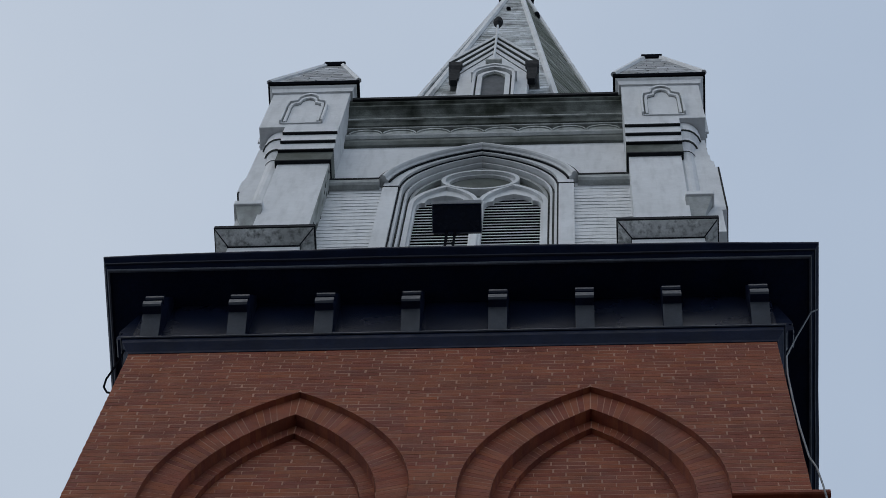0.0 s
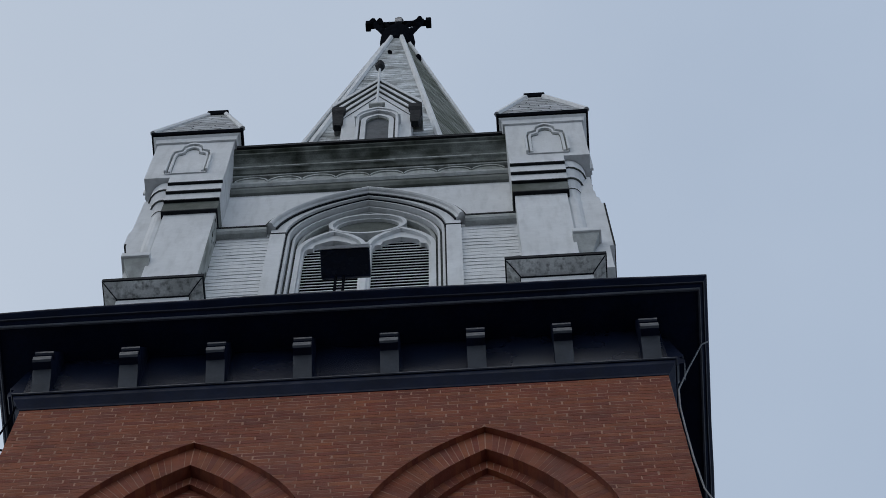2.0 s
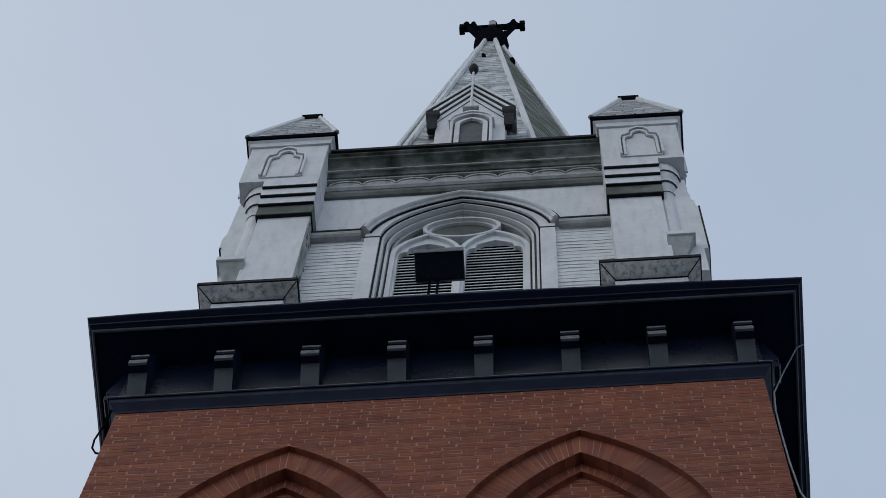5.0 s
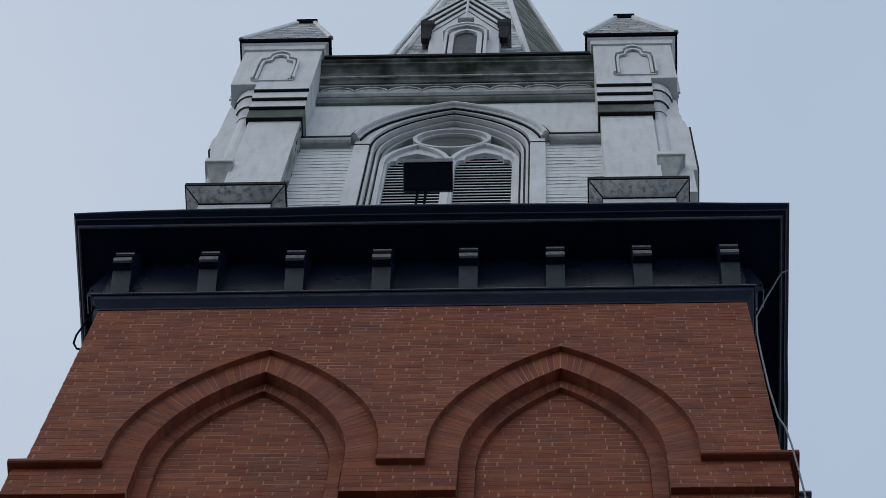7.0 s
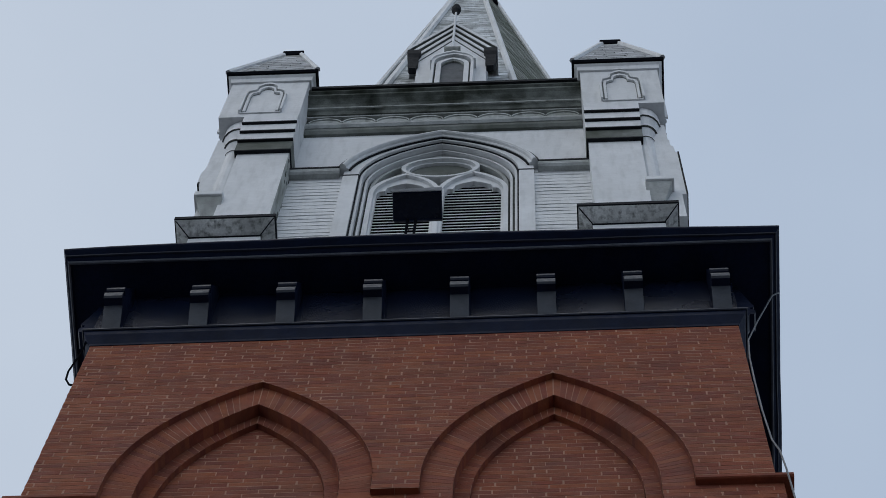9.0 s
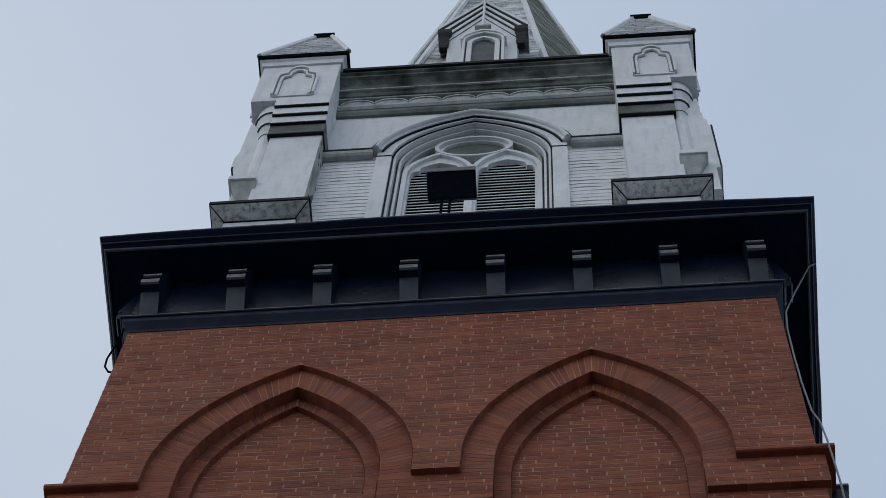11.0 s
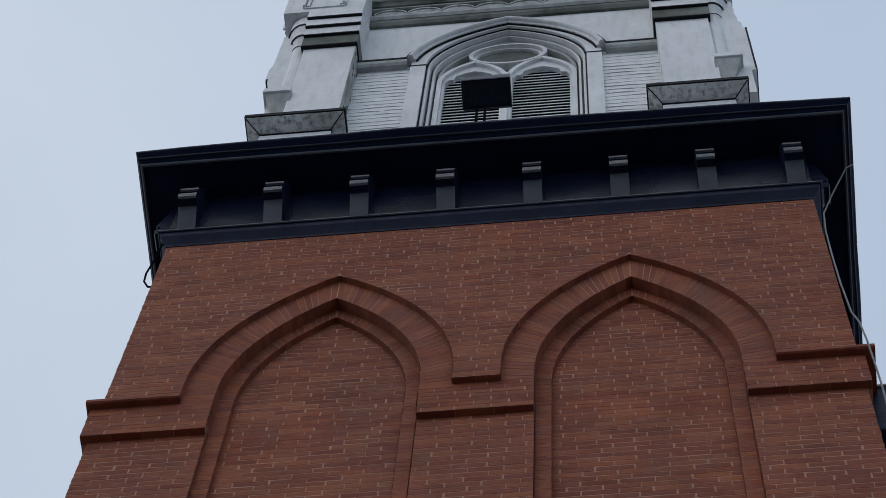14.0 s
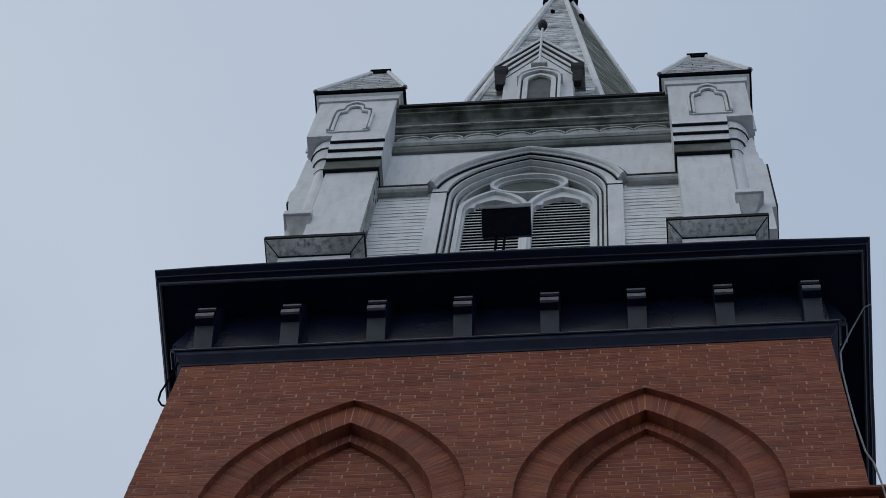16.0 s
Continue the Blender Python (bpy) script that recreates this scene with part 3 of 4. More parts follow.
def pinnacle():
    t = new("pinnacle")
    t.parent = tower
    tagged(t, "white corner pinnacle with blind cusped panel and hipped slate cap")
    c, h = 1.782, 0.395
    bm = bmesh.new()
    bx(bm, c - h, c + h, -c - h, -c + h, B + 7.80, B + 9.45)
    part("block", bm, MAT_WHITE, t)
    bm = bmesh.new()
    lathe(bm, c + 0.175, -c - 0.175, [(0.075, B + 6.85), (0.095, B + 6.95), (0.095, B + 7.02), (0.08, B + 7.06), (0.115, B + 7.24), (0.13, B + 7.26), (0.13, B + 7.34),
                                      (0.16, B + 7.50), (0.172, B + 7.52), (0.172, B + 7.79)], 20)
    part("capital", bm, MAT_WHITE, t)
    bm = bmesh.new()
    lathe(bm, c + 0.175, -c - 0.175, [(0.085, B + 4.95), (0.085, B + 6.9)])
    part("colonnette", bm, MAT_WHITE, t)
    # dark rings, the shade below each collar painted in
    for r, z in ((0.174, 7.515), (0.132, 7.255), (0.097, 6.95)):
        bm = bmesh.new()
        lathe(bm, c + 0.175, -c - 0.175, [(r - 0.02, B + z - 0.016), (r, B + z - 0.016), (r, B + z), (r - 0.02, B + z)], 20)
        part("ring_joint", bm, MAT_SOOT_SHADE, t)
    bm = bmesh.new()
    bx(bm, c + 0.09, c + 0.345, -c - 0.345, -c - 0.09, B + 5.02, B + 5.14, 0.012)
    # tapered lower part in a darker grey than the block
    loft(bm, [[(c + 0.09, -c - r, z), (c + r, -c - r, z), (c + r, -c - 0.09, z), (c + 0.09, -c - 0.09, z)] for r, z in ((0.20, B + 4.35), (0.24, B + 4.62), (0.325, B + 5.02))], idx=1)
    part("colonnette_base", bm, [MAT_WHITE, MAT_REVEAL], t)
    bm = bmesh.new()
    bx(bm, c - 0.05, c + 0.22, -c - 0.22, -c + 0.05, B + 2.0, B + 4.75)
    part("corner_post", bm, MAT_DIRT_SHADE, t)
    # eaves of the cap
    bm = bmesh.new()

    def sq(r, z):
        return [(c - r, -c - r, z), (c + r, -c - r, z), (c + r, -c + r, z), (c - r, -c + r, z)]
    loft(bm, [sq(h - 0.05, B + 9.30), sq(h + 0.02, B + 9.30), sq(h + 0.03, B + 9.42), sq(h + 0.055, B + 9.45)])
    part("bed_mould", bm, MAT_WHITE, t)
    bm = bmesh.new()
    loft(bm, [sq(h, B + 9.46), sq(h + 0.07, B + 9.47), sq(h + 0.079, B + 9.50), sq(h + 0.079, B + 9.555), sq(h + 0.06, B + 9.575)])
    part("eave", bm, MAT_IRON, t)
    bm = bmesh.new()
    apex = B + 12.10
    loft(bm, [sq(h + 0.06, B + 9.57), sq(0.09, apex)])
    roof = part("roof", bm, MAT_SLATE, t)
    bm = bmesh.new()
    slates = random.Random(17)
    rows = 9
    for i in range(rows):
        f0, f1 = i / rows, (i + 1.12) / rows
        za, zb = B + 9.57 + (apex - B - 9.57) * f0, B + 9.57 + (apex - B - 9.57) * min(f1, 1)
        ra, rb = (h + 0.066) + (0.10 - h - 0.066) * f0, (h + 0.064) + (0.098 - h - 0.064) * min(f1, 1)
        m = max(1, round(2 * ra / 0.23))
        for side in range(4):
            turn = Matrix.Rotation(side * math.pi / 2, 3, "Z")
            shift = 0.5 * (i % 2)
            for j in range(m + 1):
                u0, u1 = max((j - shift) / m, 0.0), min((j + 1 - shift) / m, 1.0)
                if u1 - u0 < 0.05:
                    continue
                lift = slates.uniform(0, 0.0015)
                q = [(-ra + 2 * ra * (u0 + 0.01), -ra - lift, za), (-ra + 2 * ra * (u1 - 0.01), -ra - lift, za), (-rb + 2 * rb * (u1 - 0.01), -rb, zb), (-rb + 2 * rb * (u0 + 0.01), -rb, zb)]
                q += [(x, y + 0.02, z) for x, y, z in q[:2]]
                vs = [bm.verts.new(turn @ Vector(p) + Vector((c, -c, 0))) for p in q]
                bm.faces.new(vs[:4])
                bm.faces.new((vs[4], vs[5], vs[1], vs[0]))
    part("slating", bm, MAT_SLATE, roof, kind="stuff")
    for sx, sy in ((-1, -1), (1, -1), (1, 1), (-1, 1)):
        bm = bmesh.new()
        tube(bm, [(c + sx * (h + 0.07), -c + sy * (h + 0.07), B + 9.57), (c + sx * 0.10, -c + sy * 0.10, apex)], 0.030, 6)
        part("hip_roll", bm, MAT_WHITE, t)
    bm = bmesh.new()
    bx(bm, c - 0.118, c + 0.118, -c - 0.118, -c + 0.118, apex - 0.02, apex + 0.16, 0.01)
    part("cap_block", bm, MAT_IRON, t)
    # blind panels on the two outer faces
    for k in range(2):
        bm = bmesh.new()
        zb, zs = B + 7.95, B + 8.62
        out = [(-0.215, zb), (-0.215, zs), (-0.20, zs + 0.18), (-0.12, zs + 0.26), (-0.11, zs + 0.40), (-0.06, zs + 0.5), (0, zs + 0.54)]
        inn = [(-0.15, zb), (-0.15, zs), (-0.14, zs + 0.11), (-0.075, zs + 0.17), (-0.065, zs + 0.30), (-0.035, zs + 0.36), (0, zs + 0.38)]
        out = out + [(-x, z) for x, z in out[-2::-1]]
        inn = inn + [(-x, z) for x, z in inn[-2::-1]]
        def lerp(f):
            return [(a[0] + (b[0] - a[0]) * f, a[1] + (b[1] - a[1]) * f) for a, b in zip(out, inn)]
        band(bm, out, lerp(0.34), -h - 0.040, -h + 0.02)
        band(bm, lerp(0.60), inn, -h - 0.026, -h + 0.02)
        band(bm, lerp(0.34), lerp(0.60), -h - 0.006, -h + 0.02, idx=1)
        band(bm, inn, lerp(1.08), -h - 0.004, -h + 0.02, idx=1)
        bx(bm, -0.20, 0.20, -h - 0.014, -h + 0.02, zb - 0.03, zb)
        p = part("panel_moulding", bm, [MAT_WHITE, MAT_HOLLOW], t)
        p.matrix_basis = pose(c, -c, 0, 0, 0, 90 * k)
    return t


PIER = {1: ((2.19, 4.2), (2.19, 4.93), (2.235, 4.95), (2.235, 6.48), (2.212, 6.5), (2.202, 6.72), (2.180, 6.76), (2.176, 6.98), (2.165, 7.0), (2.160, 7.58)),
        -1: ((2.10, 4.2), (2.10, 5.2), (2.185, 5.92), (2.20, 5.94), (2.20, 6.3), (2.175, 6.45), (2.165, 7.58))}
for sx in (-1, 1):
    for sy in (-1, 1):
        bm = bmesh.new()
        loft(bm, [[(sx * 1.80, sy * 1.62, B + z), (sx * x, sy * 1.62, B + z), (sx * x, sy * 2.0, B + z), (sx * 1.80, sy * 2.0, B + z)] for x, z in PIER[sx]])
        pier = part("corner_pier", bm, MAT_WHITE, tower)
        # dark strip along the pier's outer edge
        z0, z1 = (4.95, 6.48) if sx > 0 else (5.30, 5.93)
        bm = bmesh.new()
        x = 2.228 if sx > 0 else 2.178
        bx(bm, min(sx * x, sx * (x + 0.016)), max(sx * x, sx * (x + 0.016)), min(sy * 1.60, sy * 2.004), max(sy * 1.60, sy * 2.004), B + (z0 if sx > 0 else 5.86), B + z1 + 0.012)
        part("flashing", bm, MAT_LEAD_SHADE, pier)
pin = pinnacle()
for k in (1, 2, 3):
    turned(pin, k)

# thin panel added over the buttress side to make it darker
bm = bmesh.new()
bx(bm, -1.409, -1.403, -H + 0.252, -BW - 0.002, B + 3.35, B + 6.70)
part("cheek_board", bm, MAT_STAINED, tower, "thin grey panel over the buttress side")
# peeling strips of board on the inner side of one buttress
peel = random.Random(3)
for i in range(54):
    bm = bmesh.new()
    z, y = B + peel.uniform(3.6, 8.3), -H + (peel.uniform(0.26, 0.46) if i % 2 else peel.uniform(0.40, 0.46))
    ln, th = peel.uniform(0.05, 0.30), peel.uniform(0.004, 0.016)
    x = -1.41
    loft(bm, [[(x, y, z), (x + th, y + 0.004, z), (x + th, y + 0.035, z + 0.01), (x, y + 0.04, z)], [(x, y, z + ln), (x + th * 0.3, y + 0.004, z + ln), (x + th * 0.3, y + 0.03, z + ln), (x, y + 0.03, z + ln)]])
    part("peeling_strip", bm, MAT_DIRT_SHADE if i % 3 else MAT_LEAD_SHADE, tower)

# ---- spire ----
ZS, KS = B + 26.3, 0.104


def octagon(a, z):
    r = a / math.cos(math.pi / 8)
    return [(r * math.sin(math.pi / 8 + k * math.pi / 4), -r * math.cos(math.pi / 8 + k * math.pi / 4), z) for k in range(8)]


bm = bmesh.new()
z, row = B + 8.9, 0.28
while z < ZS - 0.05:
    z1 = min(z + row, ZS)
    a0, a1 = 0.1 + KS * (ZS - z) + 0.0025, 0.1 + KS * (ZS - z1)
    p0, p1 = octagon(a0, z), octagon(a1, z1)
    for k in range(8):
        q0, q1, r0, r1 = (Vector(p) for p in (p0[k], p0[(k + 1) % 8], p1[k], p1[(k + 1) % 8]))
        w = (q1 - q0).length
        m = max(2, int(w / 0.22))
        off = random.random() / m
        cuts = sorted({0.0, 1.0, *[min(max(i / m + off, 0), 1) for i in range(m)]})
        for s, t in zip(cuts, cuts[1:]):
            if t - s < 0.01:
                continue
            g = 0.0008 / w
            lift = random.uniform(0, 0.0018)
            nrm = Vector((q0.x + q1.x, q0.y + q1.y, 0)).normalized()
            pts = [q0.lerp(q1, s + g) + nrm * lift, q0.lerp(q1, t - g) + nrm * lift, r0.lerp(r1, t - g), r0.lerp(r1, s + g)]
            vs = [bm.verts.new(p) for p in pts]
            low = [bm.verts.new(p - nrm * 0.05) for p in pts[:2]]
            f = bm.faces.new(vs)
            f2 = bm.faces.new((low[0], low[1], vs[1], vs[0]))
            for x in (f, f2):
                x.material_index = 1 if k in (0, 1, 2) else 0
    z += row
bmi = bmesh.new()
loft(bmi, [octagon(KS * (ZS - B - 8.9) + 0.08, B + 8.9), octagon(0.08, ZS)])
spire = part("spire", bmi, MAT_STAINED, tower, "tall octagonal spire with pale weathered shingles, mossy on one side")
part("shingles", bm, [MAT_SPIRE, MAT_MOSS], spire, kind="stuff")
for k in range(8):
    bm = bmesh.new()
    a, b = Vector(octagon(0.12 + KS * (ZS - B - 8.9), B + 8.9)[k]), Vector(octagon(0.11, ZS)[k])
    tube(bm, [a, a.lerp(b, 0.5), b], 0.040, 6)
    part("hip_roll", bm, MAT_WHITE, spire)
bm = bmesh.new()
lathe(bm, 0, 0, [(0.20, ZS - 0.95), (0.24, ZS - 0.90), (0.27, ZS - 0.62), (0.285, ZS - 0.30), (0.27, ZS + 0.0), (0.22, ZS + 0.22), (0.13, ZS + 0.30), (0.10, ZS + 0.6), (0.13, ZS + 0.75),
                 (0.13, ZS + 0.85), (0.08, ZS + 0.95), (0.06, ZS + 1.4)])
part("finial", bm, MAT_IRON, spire, "black iron bulb finial")
ZC = ZS - 0.42
bm = bmesh.new()
bx(bm, -0.05, 0.05, -0.05, 0.05, ZC + 1.2, ZC + 2.05, 0.01)
bx(bm, -0.50, 0.50, -0.045, 0.045, ZC + 1.74, ZC + 1.86, 0.01)
for x in (-0.5, 0.5):
    bx(bm, x - 0.045, x + 0.045, -0.07, 0.07, ZC + 1.66, ZC + 1.94, 0.015)
part("cross", bm, MAT_IRON, spire, "black iron cross with scrolled arms")
leaf = random.Random(9)
for s_ in (-1, 1):
    bm = bmesh.new()
    arm = [(s_ * 0.16, 0, ZC + 0.55), (s_ * 0.23, -0.02, ZC + 0.95), (s_ * 0.30, -0.03, ZC + 1.3), (s_ * 0.37, -0.03, ZC + 1.62), (s_ * 0.39, -0.02, ZC + 1.9), (s_ * 0.32, 0, ZC + 2.02), (s_ * 0.27, 0, ZC + 1.9)]
    tube(bm, arm, 0.046, 8)
    tube(bm, [(s_ * 0.05, -0.03, ZC + 1.0), (s_ * 0.15, -0.05, ZC + 1.35), (s_ * 0.20, -0.04, ZC + 1.62), (s_ * 0.13, -0.03, ZC + 1.75)], 0.034, 8)
    for x, y, z in arm[1:6]:
        r = leaf.uniform(0.04, 0.068)
        lathe(bm, x + leaf.uniform(-0.04, 0.04), y - 0.03, [(0.01, z - 0.12), (r, z - 0.03), (r * 0.8, z + 0.09), (0.01, z + 0.2)], 7)
    part("scroll", bm, MAT_IRON, spire)
bm = bmesh.new()
bx(bm, -0.055, 0.065, -0.09, -0.05, ZC + 1.62, ZC + 1.98, 0.02)
part("boss", bm, MAT_CABLE, spire, "pale worn boss on the cross")
bm = bmesh.new()
lathe(bm, 0.01, 0, [(0.03, ZC + 2.0), (0.075, ZC + 2.10), (0.045, ZC + 2.25), (0.02, ZC + 2.4), (0.0, ZC + 2.5)], 10)
part("tip", bm, MAT_IRON, spire)
# loose ironwork on the spire: a hook on the front and a bracket on a hip
for x, z, r, ln in ((-0.04, ZS - 3.8, 0.030, 0.10), (0.37, ZS - 2.75, 0.042, 0.55)):
    bm = bmesh.new()
    y = -(0.1 + KS * (ZS - z)) - 0.01 if x < 0.2 else x - 1.414 * (0.1 + KS * (ZS - z)) - 0.01
    tube(bm, [(x, y + 0.05, z - ln / 2), (x - r * 0.2, y - 0.03, z - ln / 4), (x - r * 0.5, y - 0.02, z + ln / 4), (x - r, y + 0.05, z + ln / 2)], r, 7)
    part("iron_hook", bm, MAT_IRON, spire)


def dormer():
    d = new("dormer")
    d.parent = tower
    tagged(d, "white gabled spire dormer with a pointed window")
    yf = -H + 0.45
    bm = bmesh.new()
    strip_wall(bm, -0.36, 0.40, B + 8.9, B + 11.9, yf, [(0.04, (0.125, B + 11.0, 0.2))])
    bm.faces.new([bm.verts.new(p) for p in ((-0.42, yf, B + 11.9), (0.46, yf, B + 11.9), (0.02, yf, B + 13.2))])
    for x in (-0.36, 0.40):
        bm.faces.new([bm.verts.new(p) for p in ((x, yf, B + 8.9), (x, yf + 1.2, B + 8.9), (x, yf + 1.2, B + 11.9), (x, yf, B + 11.9))])
    part("gable_wall", bm, MAT_WHITE, d)
    bm = bmesh.new()
    band(bm, arch_line(0.178, B + 11.0, 0.2, B + 9.5), arch_line(0.125, B + 11.0, 0.2, B + 9.5), yf - 0.085, yf + 0.05, 0.04)
    part("window_surround", bm, MAT_WHITE, d)
    bm = bmesh.new()
    band(bm, arch_line(0.228, B + 11.12, 0.2, B + 9.5), arch_line(0.198, B + 11.09, 0.2, B + 9.5), yf - 0.10, yf + 0.02, 0.04)
    band(bm, arch_line(0.250, B + 11.15, 0.2, B + 11.10), arch_line(0.224, B + 11.13, 0.2, B + 11.10), yf - 0.115, yf + 0.02, 0.04)
    part("outer_moulding", bm, MAT_WHITE, d)
    # dark band paints the shade between surround and outer moulding
    bm = bmesh.new()
    band(bm, arch_line(0.200, B + 11.09, 0.2, B + 9.5), arch_line(0.176, B + 11.0, 0.2, B + 9.5), yf - 0.055, yf + 0.02, 0.04)
    part("hollow", bm, MAT_SOOT_SHADE, d)
    bm = bmesh.new()
    bm.faces.new([bm.verts.new((x + 0.04, yf - 0.048, z)) for x, z in arch_line(0.13, B + 11.0, 0.2, B + 9.5)])
    part("pane", bm, MAT_PANE, d)
    bm = bmesh.new()
    band(bm, arch_line(0.165, B + 10.97, 0.2, B + 9.5), arch_line(0.122, B + 10.97, 0.2, B + 9.5), yf - 0.066, yf + 0.05, 0.04)
    part("window_moulding", bm, MAT_STAINED, d)
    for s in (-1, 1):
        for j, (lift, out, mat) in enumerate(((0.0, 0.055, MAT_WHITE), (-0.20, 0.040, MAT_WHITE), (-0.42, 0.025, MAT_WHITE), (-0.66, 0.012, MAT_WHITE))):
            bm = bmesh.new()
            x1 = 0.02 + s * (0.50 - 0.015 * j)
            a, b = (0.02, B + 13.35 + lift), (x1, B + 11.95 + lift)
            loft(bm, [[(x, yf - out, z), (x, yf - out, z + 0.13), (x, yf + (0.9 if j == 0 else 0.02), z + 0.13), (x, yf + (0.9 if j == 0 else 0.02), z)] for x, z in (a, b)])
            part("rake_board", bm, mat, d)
            # dark strip under each rake board, its shadow gap put in as colour
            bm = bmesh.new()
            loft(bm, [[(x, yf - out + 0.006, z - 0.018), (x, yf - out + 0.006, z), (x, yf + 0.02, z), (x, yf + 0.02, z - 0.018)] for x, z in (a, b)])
            part("rake_flashing", bm, MAT_SOOT_SHADE, d)
        bm = bmesh.new()
        loft(bm, [[(0.02 + s * 0.425 - w, yf - o, z), (0.02 + s * 0.425 + w, yf - o, z), (0.02 + s * 0.425 + w, yf + 0.04, z), (0.02 + s * 0.425 - w, yf + 0.04, z)]
                  for w, o, z in ((0.035, 0.03, B + 11.10), (0.055, 0.035, B + 11.22), (0.055, 0.045, B + 11.60), (0.075, 0.065, B + 11.72), (0.075, 0.065, B + 11.90))])
        part("eave_block", bm, MAT_LEAD_SHADE, d)
    bm = bmesh.new()
    lathe(bm, 0.02, yf - 0.075, [(0.014, B + 11.9), (0.014, B + 13.95)], 8)
    part("finial_rod", bm, MAT_WHITE, d)
    bm = bmesh.new()
    loft(bm, [[(0.02 - w, yf - o, z), (0.02 + w, yf - o, z), (0.02 + w, yf + 0.02, z), (0.02 - w, yf + 0.02, z)] for w, o, z in ((0.05, 0.07, B + 11.74), (0.09, 0.10, B + 11.80), (0.09, 0.10, B + 11.86))])
    part("rod_bracket", bm, MAT_STAINED, d)
    bm = bmesh.new()
    lathe(bm, 0.02, yf - 0.075, [(0.014, B + 13.9), (0.05, B + 14.0), (0.06, B + 14.12), (0.04, B + 14.28), (0.0, B + 14.4)], 12)
    part("finial_ball", bm, MAT_LEAD_SHADE, d)
    return d


dorm = dormer()
for k in (1, 2, 3):
    turned(dorm, k)

# ---- floodlight in front of the window ----
flood = empty("floodlight", "black rectangular floodlight tilted down in front of the window", "floodlight")
TILT = pose(-0.118, -2.12, B + 4.36, 66)


def tilted(ob):
    ob.matrix_basis = TILT
    return ob


bm = bmesh.new()
bx(bm, -0.212, 0.212, -0.05, 0.06, -0.125, 0.125, 0.012)
tilted(part("housing", bm, MAT_BLACK, flood))
bm = bmesh.new()
bx(bm, -0.205, 0.205, -0.056, -0.048, -0.108, 0.108)
tilted(part("lens", bm, MAT_LENS, flood))
bm = bmesh.new()
bx(bm, -0.217, 0.217, -0.082, 0.04, 0.124, 0.150)
tilted(part("visor", bm, MAT_WHITE, flood, "pale metal visor edge"))
for x in (-0.205, -0.135):
    bm = bmesh.new()
    tube(bm, [(x, -2.03, B + 4.3), (x, -2.03, B + 3.0), (x, -2.03, B + 1.5)], 0.012)
    part("leg", bm, MAT_IRON, flood)
for z in (3.9, 3.6, 3.3):
    bm = bmesh.new()
    tube(bm, [(-0.205, -2.03, B + z), (-0.135, -2.03, B + z)], 0.008)
    part("rung", bm, MAT_IRON, flood)

# ---- cables ----
bm = bmesh.new()
tube(bm, [(2.715, -2.20, B + 1.24), (2.705, -2.20, B + 1.17), (2.65, -2.21, B + 1.07), (2.57, -2.21, B + 0.75), (2.49, -2.225, B + 0.4), (2.415, -2.25, B + 0.02), (2.375, -2.27, B - 0.2),
          (2.345, -2.30, B - 0.7), (2.334, -2.33, B - 1.3), (2.328, -2.36, B - 1.975), (2.342, -2.36, B - 2.55), (2.373, -2.36, B - 2.75), (2.385, -2.36, B - 3.08), (2.39, -2.36, B - 3.48),
          (2.392, -2.36, B - 3.84), (2.385, -2.36, B - 4.3), (2.38, -2.34, B - 9)], 0.0065)
tagged(part("cable", bm, MAT_CABLE), "grey cable hanging down the tower corner from the eave", "cable")
bm = bmesh.new()
tube(bm, [(-2.36, -2.33, B + 0.08), (-2.385, -2.28, B - 0.02), (-2.405, -2.27, B - 0.2), (-2.42, -2.27, B - 0.42), (-2.41, -2.27, B - 0.60), (-2.37, -2.27, B - 0.72), (-2.30, -2.27, B - 0.76)], 0.008)
tagged(part("cable", bm, MAT_IRON), "black cable loop at the tower corner under the eave", "cable")

# ---- box on the side wall ----
side_box = empty("junction_box", "black metal box fixed to the side of the brick tower", "junction box")
bm = bmesh.new()
bx(bm, 2.325, 2.50, -2.02, -1.72, B - 3.70, B - 3.02, 0.015)
part("housing", bm, MAT_BLACK, side_box)
# lighter grey slab paints the lit top of the box
bm = bmesh.new()
bx(bm, 2.325, 2.515, -2.035, -1.70, B - 3.02, B - 2.99, 0.006)
part("lid", bm, MAT_CABLE, side_box, "lighter grey lid for the lit top of the box")

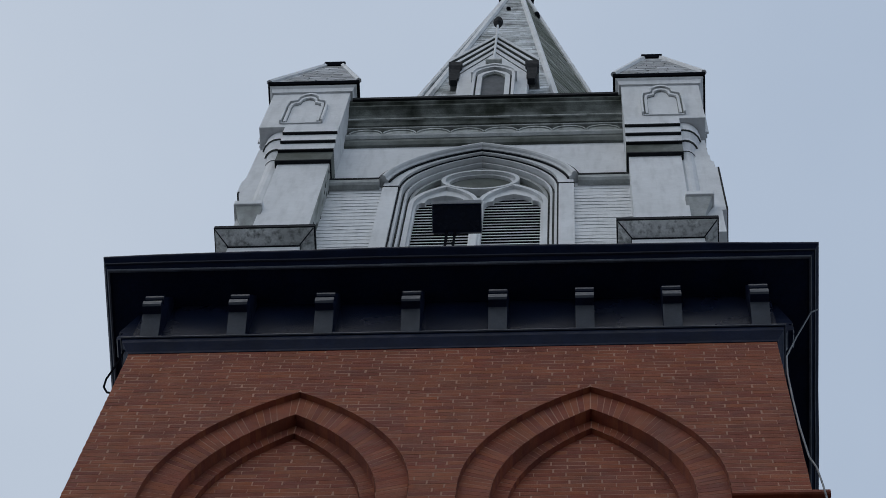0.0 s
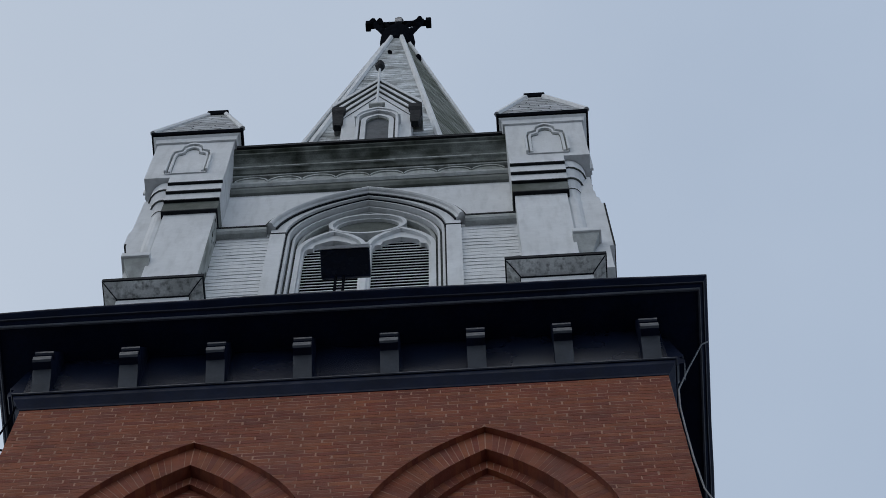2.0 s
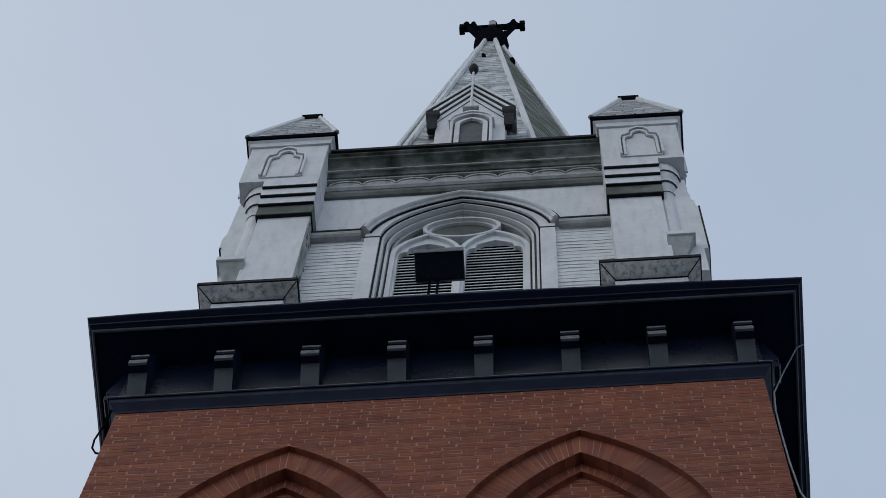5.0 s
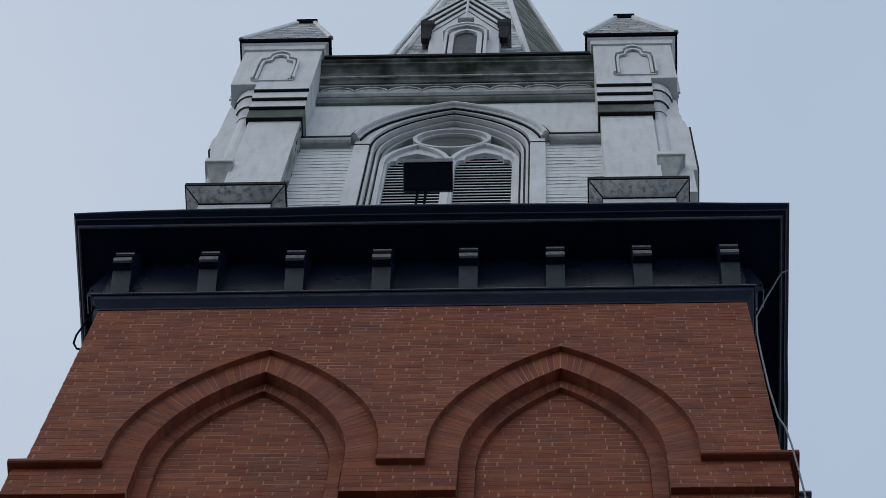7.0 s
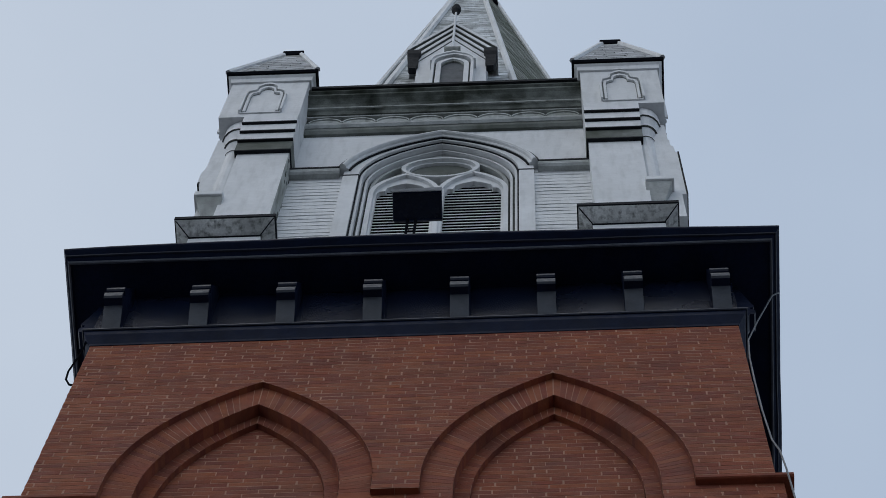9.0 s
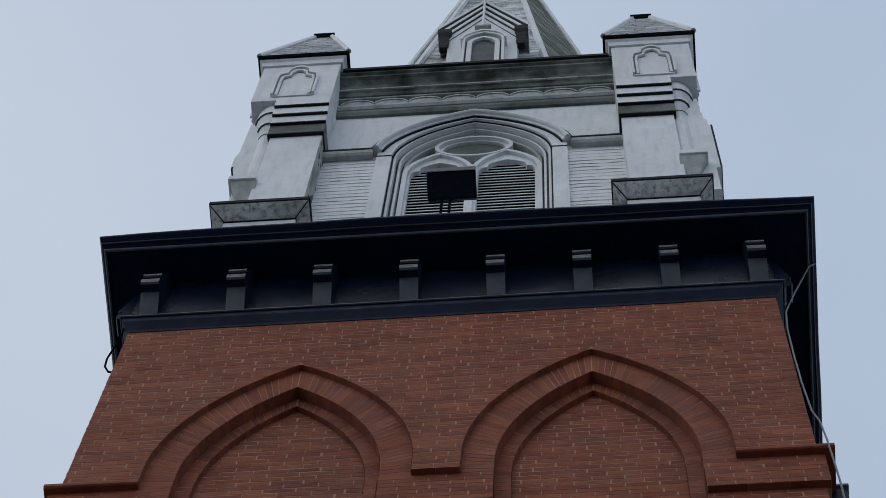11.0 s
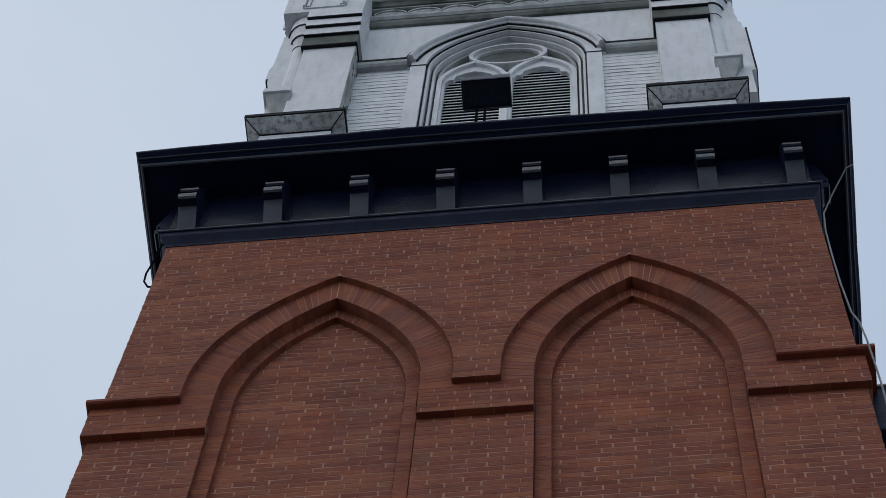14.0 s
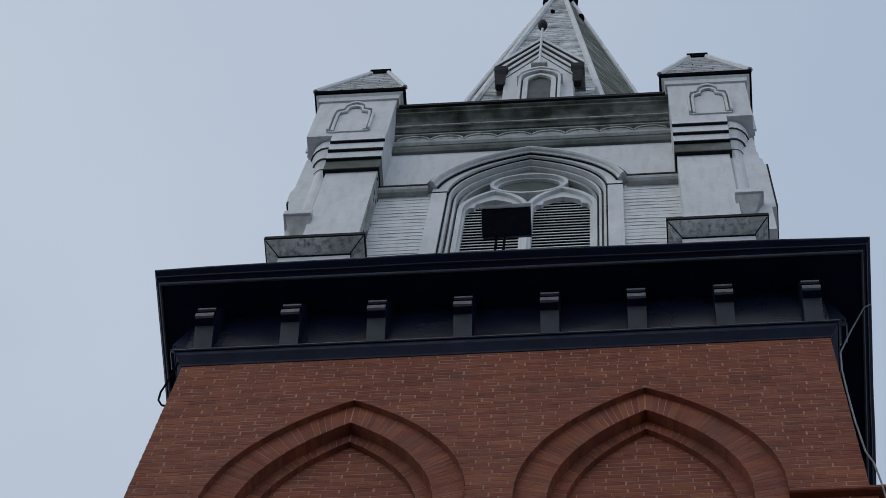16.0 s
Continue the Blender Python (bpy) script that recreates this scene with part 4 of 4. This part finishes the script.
# ---- bricks: the joined rest, then the pieces that can be picked apart ----
def brick_quads():
    """Faces of single bricks as four (x, z) corners, the depth of the face, and whether it is a piece of its own."""
    rng = random.Random(7)
    quads, under = [], []

    def row(k, x_lo, x_hi, holes, y, single=None):
        z1 = B - k * COURSE + RISE * min(max(k - 45, 0), 7) / 7
        z0 = z1 - COURSE + JOINT
        cuts = [(x_lo, x_lo, x_hi, x_hi)]
        for c, ar in holes:
            w0, w1 = arch_half(z0, *ar), arch_half(z1, *ar)
            if w0 <= 0:
                continue
            nxt = []
            for a0, a1, b0, b1 in cuts:
                if a0 < c - w0 < b0 or a0 < c + w0 < b0:
                    nxt += [(a0, a1, c - w0, c - w1), (c + w0, c + w1, b0, b1)]
                else:
                    nxt.append((a0, a1, b0, b1))
            cuts = nxt
        shift = (k % 2) * STRETCHER / 2 + rng.uniform(-0.026, 0.026) - 3.0
        for a0, a1, b0, b1 in cuts:
            lo, hi = max(a0, a1), min(b0, b1)
            i = math.floor((min(a0, a1) - shift) / STRETCHER)
            edges = []
            while shift + i * STRETCHER < max(b0, b1):
                edges.append(shift + i * STRETCHER + rng.uniform(-0.009, 0.009))
                i += 1
            edges = [e for e in edges if lo + 0.03 < e < hi - 0.03]
            left, right = (a0, a1), None
            for e in edges + [None]:
                gap = rng.choice((0.4, 0.7, 1.0, 1.2)) * JOINT
                right = (b0, b1) if e is None else (e - gap, e - gap)
                q = [(left[0], z0), (right[0], z0), (right[1], z1), (left[1], z1)]
                if q[1][0] - q[0][0] > 0.005:
                    mid = (q[0][0] + q[1][0]) / 2
                    quads.append((q, y + rng.uniform(-0.0011, 0.0003), bool(single and single(mid, z0))))
                if e is not None:
                    left = (e, e)

    def stations(ar, base, n_jamb, n_arc):
        half, spring, off = ar
        top = math.acos(off / (half + off))
        jamb = [(half, base + (spring - base) * i / n_jamb) for i in range(n_jamb)] if n_jamb else []
        return jamb + [((half + off) * math.cos(top * i / n_arc) - off, spring + (half + off) * math.sin(top * i / n_arc)) for i in range(n_arc + 1)]

    def voussoirs(c, out, inn, base, y, y_back):
        n_jamb = max(1, round((out[1] - base) / COURSE))
        n_arc = round((out[0] + out[2]) * math.acos(out[2] / (out[0] + out[2])) / COURSE)
        lo, li = stations(out, base, n_jamb, n_arc), stations(inn, base, n_jamb, n_arc)
        for (o0, o1), (i0, i1) in zip(zip(lo, lo[1:]), zip(li, li[1:])):
            g = 1 - 0.0065 / COURSE
            o1 = (o0[0] + (o1[0] - o0[0]) * g, o0[1] + (o1[1] - o0[1]) * g)
            j1 = (i0[0] + (i1[0] - i0[0]) * g, i0[1] + (i1[1] - i0[1]) * g)
            for sgn in (-1, 1):
                q = [(c + sgn * o0[0], o0[1]), (c + sgn * i0[0], i0[1]), (c + sgn * j1[0], j1[1]), (c + sgn * o1[0], o1[1])]
                yy = y + rng.uniform(-0.0008, 0.0002)
                quads.append((q if sgn < 0 else q[::-1], yy, False))
                a0, a1 = max(i0[0] - 0.003, 0.0), max(i1[0] - 0.003, 0.0)
                under.append([(c + sgn * a0, yy, i0[1] - 0.003), (c + sgn * a1, yy, i1[1] - 0.003), (c + sgn * a1, y_back, i1[1] - 0.003), (c + sgn * a0, y_back, i0[1] - 0.003)])

    def field_soffit(c):
        line = stations(OUT, Z_STOP, 3, 30)
        for p, q in zip(line, line[1:]):
            for sgn in (-1, 1):
                a0, a1 = max(p[0] - 0.003, 0.0), max(q[0] - 0.003, 0.0)
                under.append([(c + sgn * a0, -H, p[1] - 0.003), (c + sgn * a1, -H, q[1] - 0.003), (c + sgn * a1, Y_BAND + 0.01, q[1] - 0.003), (c + sgn * a0, Y_BAND + 0.01, p[1] - 0.003)])

    def flat_soffit(x0, x1, y0, y1, z):
        n = max(2, round((x1 - x0) / STRETCHER))
        for i in range(n):
            a, b = x0 + (x1 - x0) * i / n, x0 + (x1 - x0) * (i + 1) / n
            under.append([(a, y0, z), (b - 0.004, y0, z), (b - 0.004, y1, z), (a, y1, z)])

    for x0, x1 in ((-H, AL - OUT[0]), (AL + OUT[0], AX - OUT[0]), (AX + OUT[0], H)):
        flat_soffit(x0, x1, -H, Y_BAND + 0.01, Z_STOP - 0.003)
    for x0, x1 in ((XB0, AL - INN[0]), (AL + INN[0], AX - INN[0]), (AX + INN[0], XB1)):
        flat_soffit(x0, x1, Y_BAND, Y_PIER + 0.01, Z_STEP - 0.003)
    rows_all = int(B / COURSE)
    k_base = int((B - ARCH_BASE) / COURSE)
    for k in range(0, 45):
        row(k, -H, H, ARCHES, -H)
    for k in range(45, 52):
        row(k, XB0, XB1, [(AL, INN), (AX, INN)], Y_BAND, lambda x, z: abs(x) < 0.4)
    for k in range(52, k_base):
        row(k, XP0, XP1, [(AL, INN), (AX, INN)], Y_PIER, lambda x, z: abs(x) < 0.4 and z > B - 4.9)
    for k in range(k_base, rows_all):
        row(k, XP0, XP1, [], Y_PIER)
    for c in (AL, AX):
        for k in range(20, k_base):
            z0, z1 = B - (k + 1) * COURSE + JOINT, B - k * COURSE
            w = arch_half(z0, *IN2)
            w1 = arch_half(z1, *IN2)
            if w > 0.02:
                n0 = len(quads)
                row(k, c - w, c + w, [], Y_PANEL, lambda x, z: c > 0 and z > B - 4.3)
                for j in range(n0, len(quads)):
                    q, y, sgl = quads[j]
                    quads[j] = ([q[0], q[1], (min(q[2][0], c + w1), q[2][1]), (max(q[3][0], c - w1), q[3][1])], y, sgl)
        field_soffit(c)
        voussoirs(c, OUT, INN, Z_STOP, Y_BAND, Y_RING + 0.012)
        voussoirs(c, INN, IN2, ARCH_BASE, Y_RING, Y_PANEL + 0.012)
        # sides of the piers within the recess
        n = round((Z_STOP - ARCH_BASE) / COURSE)
        for i in range(n):
            z0 = ARCH_BASE + i * COURSE
            for sgn in (-1, 1):
                x = c + sgn * (INN[0] - 0.006)
                under.append([(x, Y_BAND if z0 > Z_STEP else Y_PIER, z0), (x, Y_BAND if z0 > Z_STEP else Y_PIER, z0 + 0.063), (x, Y_RING + 0.012, z0 + 0.063), (x, Y_RING + 0.012, z0)])
    return quads, under


BOX_FACES = [(0, 1, 2, 3), (1, 0, 4, 5), (2, 1, 5, 6), (3, 2, 6, 7), (0, 3, 7, 4)]


def worn(q, rng=random.Random(5)):
    """The corners of an old hand-laid brick, a few millimetres off."""
    return [(x + rng.uniform(-0.003, 0.003), z + rng.uniform(-0.004, 0.004)) for x, z in q]


def brick_box(q, y, depth):
    return [(x, y, z) for x, z in q] + [(x, y + depth, z) for x, z in q]


verts, faces, singles = [], [], []
all_quads, all_under = brick_quads()
for q, y, own in all_quads:
    if own and len(singles) < 300:
        singles.append((q, y))
        continue
    n0 = len(verts)
    verts += brick_box(worn(q), y, 0.016)
    faces += [tuple(n0 + i for i in f) for f in BOX_FACES]
for q in all_under:
    n0 = len(verts)
    verts += q
    faces.append((n0, n0 + 1, n0 + 2, n0 + 3))
# the plainly bonded sides and back
side_rng = random.Random(11)
for side in (1, 2, 3):
    turn = Matrix.Rotation(side * math.pi / 2, 3, "Z")
    for k in range(int(B / COURSE)):
        hw = H if k < 45 or side == 2 else (XP1 if side == 1 else -XP0)
        end = H - 0.02 if k < 45 or side == 2 else H - 0.12
        x = -H + 0.02 - (k % 2) * STRETCHER / 2
        while x < H - 0.03:
            x0, x1 = max(x, -end), min(x + STRETCHER - JOINT, end)
            if x1 - x0 > 0.03:
                z1 = B - k * COURSE
                n0 = len(verts)
                y = -hw + side_rng.uniform(-0.002, 0.002)
                verts += [tuple(turn @ Vector(p)) for p in brick_box([(x0, z1 - COURSE + JOINT), (x1, z1 - COURSE + JOINT), (x1, z1), (x0, z1)], y, 0.016)]
                faces += [tuple(n0 + i for i in f) for f in BOX_FACES]
            x += STRETCHER
me = bpy.data.meshes.new("bricks")
me.from_pydata(verts, [], faces)
me.materials.append(MAT_BRICK)
rest = new("bricks", me)
rest.parent = wall
tagged(rest, "", "", "", "stuff")
shared = {}
for q, y in singles:
    x, z = q[0]
    local = [(a - x, b - z) for a, b in q]
    key = tuple(round(v, 3) for p in local for v in p)
    if key not in shared:
        shared[key] = bpy.data.meshes.new("brick")
        shared[key].from_pydata(brick_box(local, 0.0, 0.016), [], BOX_FACES)
        shared[key].materials.append(MAT_BRICK_PIECE)
    ob = new("brick", shared[key])
    ob.parent = wall
    ob.location = (x, y, z)
